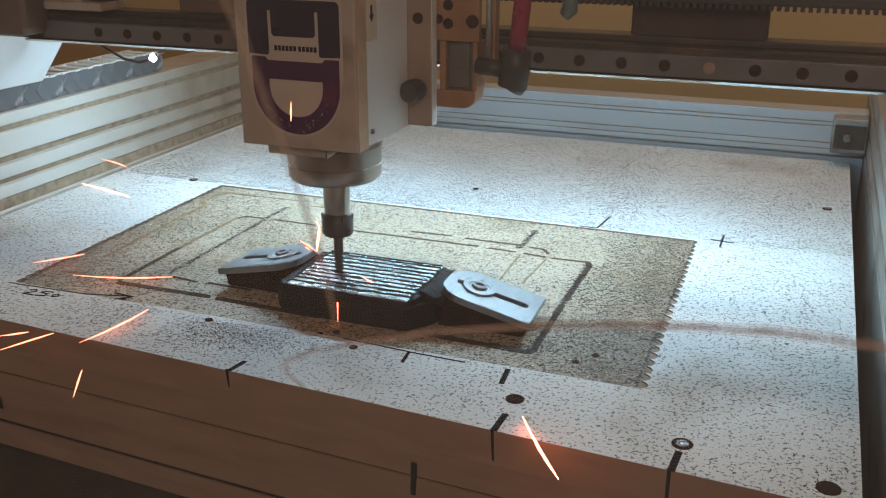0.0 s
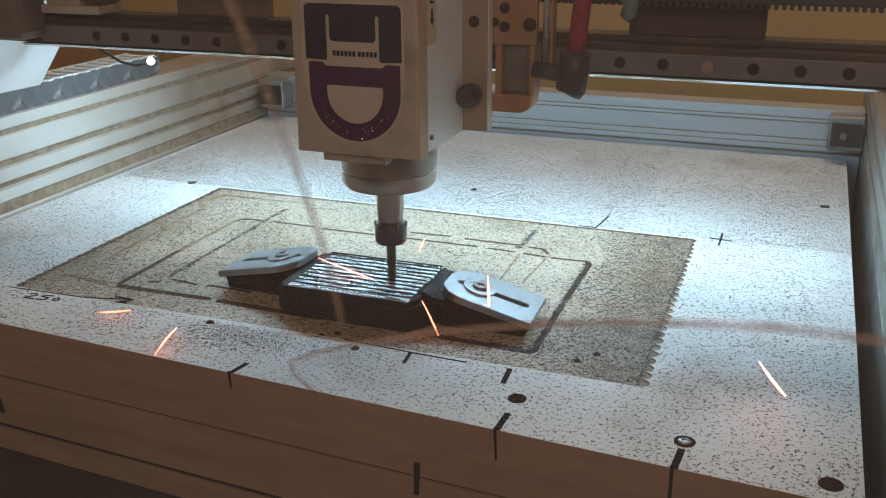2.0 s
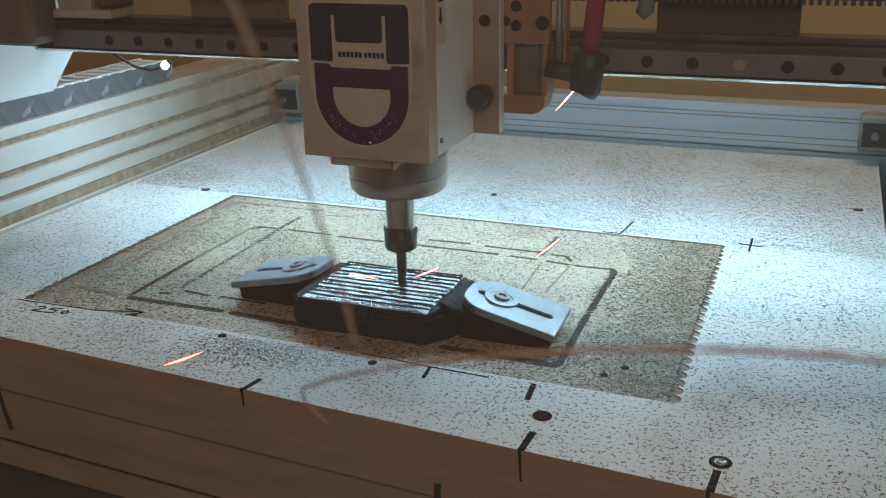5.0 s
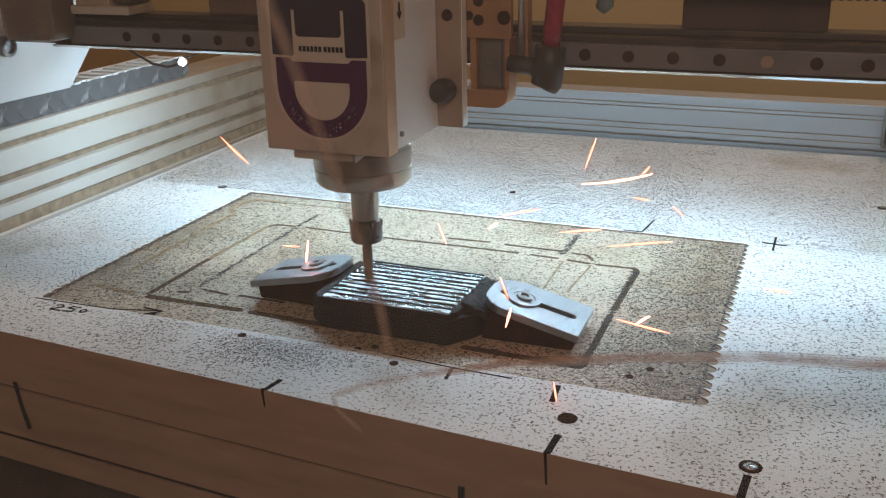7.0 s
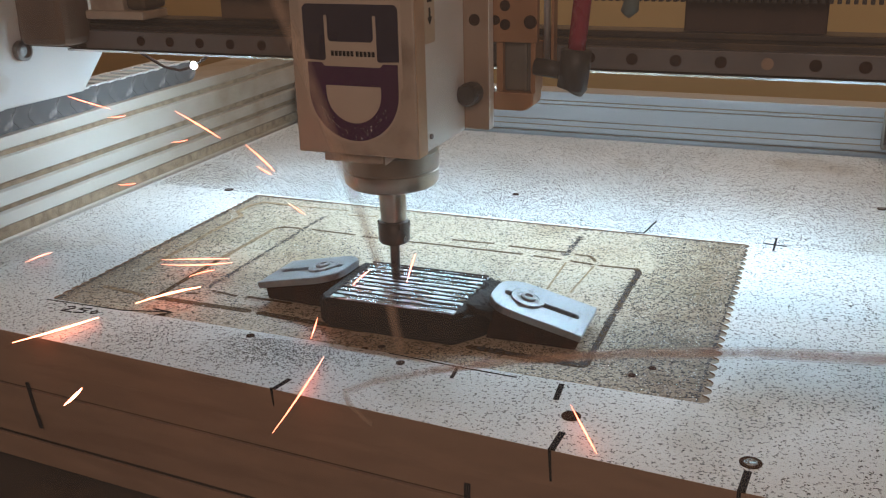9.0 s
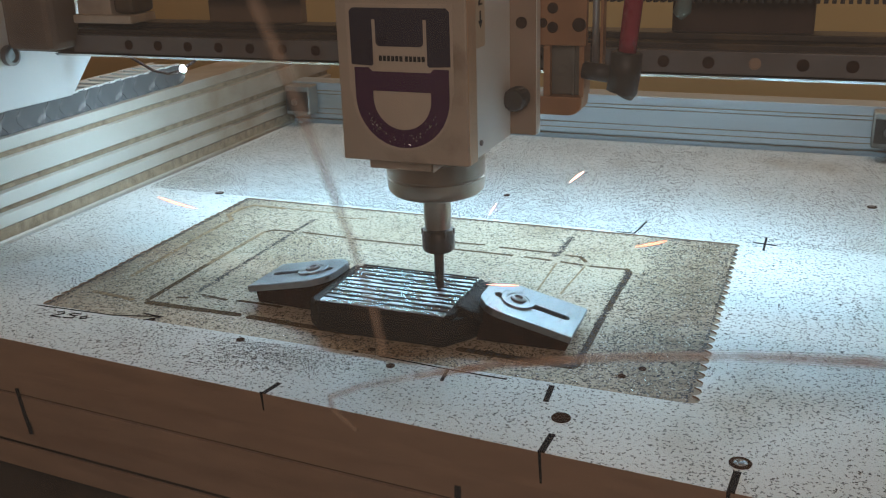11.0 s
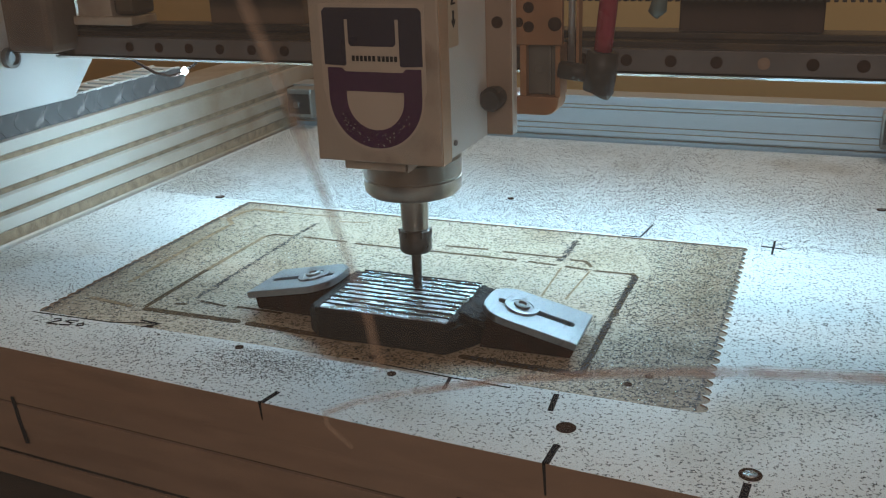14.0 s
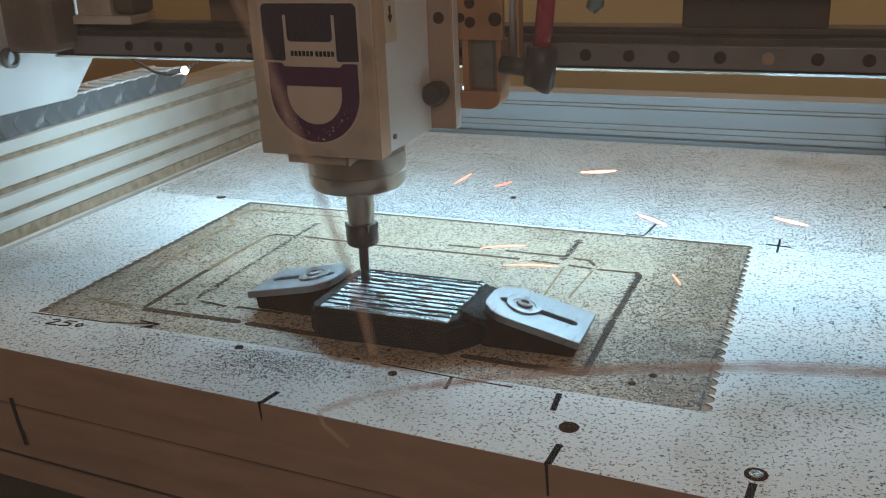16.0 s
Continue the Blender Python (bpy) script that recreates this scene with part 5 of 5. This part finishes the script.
spark(4, (0.1057, -0.0001, 0.0439), (0.1156, -0.0001, 0.0438), 2)
spark(4, (0.2735, -0.0031, 0.0636), (0.2800, -0.0031, 0.0633))
spark(6.5, (0.0953, 0.1100, 0.0846), (0.1089, 0.1100, 0.0908), 2)
spark(6.5, (0.0370, 0.1100, 0.0740), (0.0577, 0.1100, 0.0741), 2)
spark(6.5, (0.1725, 0.0300, 0.0784), (0.1949, 0.0300, 0.0780))
spark(6.5, (0.0065, 0.0300, 0.0766), (0.0264, 0.0300, 0.0798), 2)
spark(6.5, (-0.0223, 0.1100, 0.0611), (-0.0051, 0.1100, 0.0849))
spark(6.5, (-0.0895, 0.0012, 0.0364), (-0.0907, 0.0012, 0.0049))
spark(6.5, (-0.0303, 0.0011, 0.0356), (-0.0281, 0.0011, 0.0210), 2)
spark(6.5, (0.0688, -0.0058, 0.0378), (0.0987, -0.0058, 0.0369))
spark(6.5, (0.1056, 0.0032, 0.0513), (0.1559, 0.0032, 0.0489))
spark(7, (0.0932, 0.0300, 0.0870), (0.1328, 0.0300, 0.0964), 2)
spark(7, (0.1266, 0.0300, 0.0953), (0.1310, 0.0300, 0.1005))
spark(7, (-0.0934, 0.0300, 0.0119), (-0.0896, 0.0300, 0.0323), 2)
spark(7, (-0.0858, -0.0600, 0.1228), (-0.0693, -0.0600, 0.1089))
spark(7, (0.1092, 0.0300, 0.0508), (0.1459, 0.0300, 0.0581))
spark(7, (0.1277, -0.0272, 0.0322), (0.1559, -0.0272, 0.0284))
spark(7, (0.1376, -0.0242, 0.0292), (0.1447, -0.0242, 0.0351), 2)
spark(7, (0.0651, -0.0227, 0.0158), (0.0684, -0.0227, 0.0283), 2)
spark(7, (0.0564, -0.0070, 0.0393), (0.0615, -0.0070, 0.0261))
spark(7, (0.0366, 0.0300, 0.0539), (0.0420, 0.0300, 0.0581), 3)
spark(7, (0.0420, 0.0300, 0.0617), (0.0683, 0.0300, 0.0696))
spark(7, (0.0034, 0.0300, 0.0540), (0.0087, 0.0300, 0.0409))
spark(7, (0.0805, 0.0300, 0.0563), (0.1055, 0.0300, 0.0608))
spark(7, (0.1983, -0.0082, 0.0520), (0.2120, -0.0082, 0.0514))
spark(7, (0.1225, 0.0300, 0.0818), (0.1320, 0.0300, 0.0810))
spark(7, (0.1446, 0.0300, 0.0790), (0.1511, 0.0300, 0.0737))
spark(7, (0.1042, -0.0618, 0.0085), (0.1090, -0.0733, 0.0040))
spark(7, (0.0749, 0.1100, 0.0731), (0.0817, 0.1100, 0.0944))
spark(7, (-0.1095, 0.0300, 0.0261), (-0.0965, 0.0300, 0.0268))
spark(7.5, (0.0563, 0.1100, 0.0713), (0.1132, 0.1100, 0.0908), 2)
spark(7.5, (0.0720, 0.0300, 0.0814), (0.0887, 0.0300, 0.0863), 2)
spark(7.5, (0.0085, 0.1100, 0.0875), (0.0189, 0.1100, 0.0974))
spark(7.5, (0.0189, 0.1100, 0.0816), (0.0361, 0.1100, 0.1046))
spark(7.5, (0.0326, -0.0600, 0.1181), (0.0376, -0.0600, 0.1331))
spark(7.5, (0.1735, -0.0118, 0.0490), (0.2020, -0.0118, 0.0447))
spark(7.5, (0.0652, 0.0300, 0.0439), (0.1432, 0.0300, 0.0411))
spark(7.5, (0.0547, 0.0300, 0.0351), (0.1069, 0.0300, 0.0450))
spark(7.5, (-0.0185, -0.0094, 0.0222), (0.0222, -0.0094, 0.0241))
spark(7.5, (0.0126, -0.0034, 0.0277), (0.0655, -0.0034, 0.0381))
spark(7.5, (0.1094, 0.0300, 0.0676), (0.1383, 0.0300, 0.0726))
spark(7.5, (-0.2644, -0.0677, 0.0040), (-0.2553, -0.0586, 0.0040))
spark(7.5, (0.1647, 0.1100, 0.0874), (0.1720, 0.1100, 0.0808))
spark(7.5, (-0.0085, -0.0100, 0.0303), (0.0201, -0.0100, 0.0162))
spark(8, (-0.1540, -0.1555, 0.0040), (-0.1479, -0.1144, 0.0040))
spark(8, (-0.2508, -0.0843, 0.0040), (-0.2194, -0.0735, 0.0040))
spark(8, (-0.0327, -0.1068, 0.0040), (-0.0496, -0.0690, 0.0040))
spark(8, (-0.3157, 0.1100, 0.1419), (-0.2833, 0.1100, 0.1274))
spark(8, (-0.2409, 0.0300, 0.0573), (-0.2219, 0.0300, 0.0623), 2)
spark(8, (-0.0069, 0.1100, 0.0887), (0.0031, 0.1100, 0.0701))
spark(8, (-0.0240, -0.0061, 0.0310), (-0.0172, -0.0061, 0.0156), 2)
spark(8, (0.0327, -0.0600, 0.1319), (0.0366, -0.0600, 0.1298), 2)
spark(8, (-0.0032, -0.0109, 0.0282), (0.0074, -0.0109, 0.0165), 2)
spark(8, (-0.0454, 0.0300, 0.0347), (-0.0292, 0.0300, 0.0381))
spark(8.5, (-0.2326, -0.1028, 0.0040), (-0.2007, -0.0562, 0.0040), 2)
spark(8.5, (-0.1430, -0.0913, 0.0040), (-0.1428, -0.0590, 0.0040))
spark(8.5, (-0.1695, -0.0434, 0.0040), (-0.1739, -0.0109, 0.0082))
spark(8.5, (-0.0973, -0.0085, 0.0079), (-0.0572, -0.0085, 0.0211))
spark(8.5, (0.0601, 0.0300, 0.0840), (0.0823, 0.0300, 0.0928), 2)
spark(8.5, (0.0618, 0.0300, 0.0576), (0.0692, 0.0300, 0.0527))
spark(8.5, (-0.0223, -0.0061, 0.0323), (0.0036, -0.0061, 0.0194))
spark(9, (-0.2150, -0.1158, 0.0040), (-0.1912, -0.0685, 0.0040), 2)
spark(9, (-0.1303, -0.1658, 0.0040), (-0.1349, -0.1472, 0.0040), 3)
spark(9, (-0.0130, -0.1528, 0.0040), (-0.0297, -0.0707, 0.0040))
spark(9, (0.1167, -0.0820, 0.0067), (0.1387, -0.1173, 0.0040))
spark(9, (0.0716, 0.1100, 0.1589), (0.0757, 0.1100, 0.1430))
spark(9, (-0.1838, -0.0422, 0.0040), (-0.1554, -0.0107, 0.0070), 2)
spark(9, (-0.2134, 0.0225, 0.0040), (-0.1579, 0.0300, 0.0093))
spark(9, (-0.2191, 0.0300, 0.0041), (-0.1600, 0.0300, 0.0120))
spark(9, (-0.1203, -0.0600, 0.1373), (-0.0918, -0.0600, 0.1237))
spark(9, (-0.3597, 0.1100, 0.1017), (-0.3168, 0.1100, 0.0933))
spark(9, (-0.0755, -0.0600, 0.1210), (-0.0588, -0.0600, 0.1075))
spark(9, (-0.0486, -0.0521, 0.0040), (-0.0571, -0.0284, 0.0062))
spark(9, (-0.3209, 0.1100, 0.0862), (-0.3024, 0.1100, 0.0886))
spark(9, (-0.2608, 0.1100, 0.0698), (-0.2448, 0.1100, 0.0727))
spark(9, (-0.0695, -0.0600, 0.1092), (-0.0608, -0.0600, 0.1051))
spark(9, (-0.1079, 0.0300, 0.0576), (-0.0955, 0.0300, 0.0509))
spark(9, (-0.3115, -0.0066, 0.0040), (-0.3086, 0.0169, 0.0040))
spark(9, (-0.0474, -0.0022, 0.0171), (-0.0328, -0.0022, 0.0311))
spark(9, (-0.1727, 0.0008, 0.0078), (-0.1511, 0.0008, 0.0154))
spark(9, (-0.2480, 0.0300, 0.0583), (-0.2327, 0.0300, 0.0605))
spark(9, (-0.2778, 0.1100, 0.1614), (-0.2643, 0.1100, 0.1634))
spark(9, (-0.0107, 0.0035, 0.0235), (-0.0043, 0.0035, 0.0429))
spark(11.5, (-0.0893, -0.0393, 0.0040), (-0.0771, -0.0212, 0.0136))
spark(11.5, (0.0081, -0.0252, 0.0093), (0.0137, -0.0252, 0.0198))
spark(11.5, (-0.0890, 0.0300, 0.0695), (-0.0426, 0.0300, 0.0464))
spark(11.5, (-0.0837, 0.0300, 0.0541), (-0.0152, 0.0300, 0.0297))
spark(11.5, (0.0279, 0.1100, 0.0680), (0.0400, 0.1100, 0.0927))
spark(11.5, (0.0114, 0.0300, 0.0701), (0.0142, 0.0300, 0.0851), 2)
spark(11.5, (0.0926, -0.0058, 0.0410), (0.1101, -0.0058, 0.0411))
spark(11.5, (0.0241, -0.0094, 0.0233), (0.0317, -0.0094, 0.0350))
spark(11.5, (-0.1460, 0.0300, 0.0109), (-0.1261, 0.0300, 0.0215))
spark(11.5, (0.0062, 0.0020, 0.0396), (0.0279, 0.0020, 0.0349))
spark(11.5, (-0.0610, 0.0300, 0.0512), (-0.0287, 0.0300, 0.0524))
spark(12, (-0.0981, -0.0769, 0.0040), (-0.0768, -0.0325, 0.0057), 2)
spark(12, (-0.0640, -0.1153, 0.0040), (-0.0521, -0.0573, 0.0040), 2)
spark(12, (-0.1074, -0.0019, 0.0111), (-0.0437, -0.0019, 0.0339), 2)
spark(12, (-0.0170, -0.0971, 0.0040), (-0.0157, -0.0533, 0.0040))
spark(12, (0.0184, -0.1046, 0.0040), (0.0078, -0.0570, 0.0044))
spark(12, (0.0129, -0.1503, 0.0040), (0.0101, -0.1135, 0.0040), 2)
spark(12, (0.0480, -0.0367, 0.0198), (0.0488, -0.0398, 0.0040))
spark(12, (0.0569, -0.0373, 0.0213), (0.0575, -0.0399, 0.0040))
spark(12, (0.0905, -0.0564, 0.0215), (0.1088, -0.0804, 0.0040), 2)
spark(12, (0.0093, -0.0452, 0.0040), (0.0423, -0.0403, 0.0088))
spark(12, (0.1074, -0.0171, 0.0434), (0.1630, -0.0171, 0.0306))
spark(12, (-0.0671, -0.0291, 0.0040), (-0.0277, -0.0201, 0.0207), 2)
spark(12, (-0.0268, -0.0291, 0.0209), (-0.0408, -0.0614, 0.0040))
spark(12, (-0.1790, 0.0300, 0.0128), (-0.1181, 0.0300, 0.0154))
spark(12, (-0.2276, -0.0255, 0.0040), (-0.2078, -0.0152, 0.0040))
spark(12, (0.0234, -0.0079, 0.0366), (0.0407, -0.0079, 0.0245), 2)
spark(12, (0.0707, 0.0300, 0.0314), (0.0918, 0.0300, 0.0481))
spark(12, (0.1192, -0.0604, 0.0082), (0.1341, -0.0604, 0.0088))
spark(12, (0.0124, -0.0171, 0.0317), (0.0333, -0.0171, 0.0127))
spark(12, (0.0372, -0.0079, 0.0241), (0.0518, -0.0079, 0.0400), 2)
spark(12, (-0.0392, 0.0300, 0.0385), (0.0074, 0.0300, 0.0203))
spark(12, (0.0528, 0.0300, 0.0330), (0.0672, 0.0300, 0.0566))
spark(12, (-0.0065, -0.0130, 0.0180), (0.0266, -0.0130, 0.0294))
spark(12.5, (-0.1562, -0.0076, 0.0048), (-0.1181, -0.0076, 0.0174), 2)
spark(12.5, (-0.0008, -0.0353, 0.0040), (0.0245, -0.0302, 0.0213))
spark(12.5, (0.0487, -0.0333, 0.0269), (0.0536, -0.0354, 0.0040))
spark(12.5, (0.1760, 0.0300, 0.0735), (0.2343, 0.0300, 0.0820), 2)
spark(12.5, (0.1076, 0.1100, 0.0919), (0.1254, 0.1100, 0.0955), 2)
spark(12.5, (0.0985, 0.1100, 0.0920), (0.1181, 0.1100, 0.1005))
spark(12.5, (0.0300, 0.1100, 0.0871), (0.0339, 0.1100, 0.0803))
spark(12.5, (0.0310, 0.1100, 0.0684), (0.0418, 0.1100, 0.0816))
spark(12.5, (0.0065, -0.0600, 0.1190), (0.0142, -0.0600, 0.1136))
spark(12.5, (0.1288, 0.0300, 0.0973), (0.1307, 0.0300, 0.0893))
spark(12.5, (0.1211, 0.0300, 0.0885), (0.1414, 0.0300, 0.0943))
spark(12.5, (0.1066, 0.0300, 0.0874), (0.1101, 0.0300, 0.0759), 2)
spark(12.5, (0.1766, 0.1100, 0.0986), (0.1836, 0.1100, 0.0937))
spark(12.5, (0.1673, 0.1100, 0.1145), (0.1757, 0.1100, 0.1118))
spark(12.5, (0.0591, 0.1100, 0.1066), (0.0667, 0.1100, 0.1096))
spark(12.5, (0.0557, 0.0300, 0.0534), (0.0954, 0.0300, 0.0660))
spark(12.5, (-0.0616, 0.0300, 0.0399), (-0.0532, 0.0300, 0.0427), 2)
spark(12.5, (0.0818, 0.0300, 0.0854), (0.1016, 0.0300, 0.0970))
spark(15, (0.0206, 0.0300, 0.0246), (0.0190, 0.0300, 0.0436))
spark(15, (0.0003, 0.1100, 0.0799), (0.0120, 0.1100, 0.0767))
spark(15, (0.0305, 0.1100, 0.0684), (0.0444, 0.1100, 0.0866))
spark(15.5, (0.0238, 0.1100, 0.0912), (0.0476, 0.1100, 0.1132))
spark(15.5, (0.1065, 0.1100, 0.0737), (0.1387, 0.1100, 0.0934))
spark(15.5, (0.1173, 0.0300, 0.0938), (0.1352, 0.0300, 0.0951), 2)
spark(15.5, (0.2070, -0.0049, 0.0597), (0.2320, -0.0049, 0.0565))
spark(15.5, (0.0819, -0.0067, 0.0434), (0.1117, -0.0067, 0.0416))
spark(15.5, (0.0455, 0.0300, 0.0364), (0.0565, 0.0300, 0.0538))
spark(15.5, (-0.0210, -0.0062, 0.0280), (-0.0022, -0.0062, 0.0321))
spark(16, (0.0931, 0.0300, 0.0964), (0.1129, 0.0300, 0.0987), 2)
spark(16, (0.1260, 0.0300, 0.0743), (0.1417, 0.0300, 0.0691), 2)
spark(16, (0.1972, 0.0300, 0.0787), (0.2143, 0.0300, 0.0756), 2)
spark(16, (0.0169, 0.0300, 0.0845), (0.0279, 0.0300, 0.0914))
spark(16, (0.0417, 0.0300, 0.0845), (0.0522, 0.0300, 0.0880))
spark(16, (0.0548, 0.0047, 0.0459), (0.0863, 0.0047, 0.0485))
spark(16, (0.1509, -0.0025, 0.0539), (0.1555, -0.0025, 0.0481))
spark(16, (0.0319, 0.0300, 0.0451), (0.0603, 0.0300, 0.0496))
# chips thrown at other moments of the passes
for k in range(210):
    t = random.choice((random.uniform(4.3, 6.2), random.uniform(9.25, 11.25), random.uniform(9.25, 11.25), random.uniform(0.05, 3.0), random.uniform(6.4, 9.2), random.uniform(11.3, 12.6), random.uniform(14.6, 15.95)))
    if not (4.2 < t < 6.3 or 9.2 < t < 11.3) and abs(t * 2 - round(t * 2)) < 0.25:
        continue
    x, y = cutter_at(t)
    ang, rise, far = random.uniform(0, 2 * math.pi), random.uniform(-0.1, 0.7), random.uniform(0.02, 0.20)
    way = Vector((math.cos(ang), math.sin(ang), rise)).normalized()
    c = Vector((x, y, 0.022)) + way * far
    c.z = max(c.z, 0.006)
    spark(t, c - way * random.uniform(0.004, 0.016), c + way * random.uniform(0.004, 0.016), random.choice((1, 1, 2)))


# ---- what moves ----
def motions():
    rows = []
    for (ta, xa, ya), (tb, xb, yb) in zip(RUN, RUN[1:]):
        n = max(1, int((tb - ta) / 0.25))
        rows += [(ta + (tb - ta) * i / n, xa + (xb - xa) * i / n, ya + (yb - ya) * i / n) for i in range(n)]
    rows.append(RUN[-1])
    walk(head, [(t, pose(x, y, 0)) for t, x, y in rows])
    walk(gantry, [(t, pose(0, y - 0.0205, 0)) for t, x, y in rows])
    for ob, t, mid, turn in SPARKS:
        x, y = cutter_at(min(max(t, 0), 16))
        start, sunk = Vector((0.0, 0.20, -0.050)), Vector((max(-0.25, min(0.2, mid.x * 0.6)), max(mid.y, 0.0), -0.050))
        way = (mid - Vector((x, y, 0.021))) * 0.35
        at = lambda p: Matrix.Translation(p) @ turn
        path = [(0, start), (t - 0.1, start), (t - 0.034, mid - way), (t, mid), (t + 0.034, mid + way * 0.6), (t + 0.1, sunk), (16, sunk)]
        if t > 15.95:
            path = [(0, start), (15.76, start), (15.84, mid - way), (15.9, mid - way * 0.04), (16, mid)]
        walk(ob, [(u, at(p)) for u, p in path if 0 < u < 16 or (u == 0 and t > 0.05) or (u == 16 and t < 15.95) or u == t])


motions()
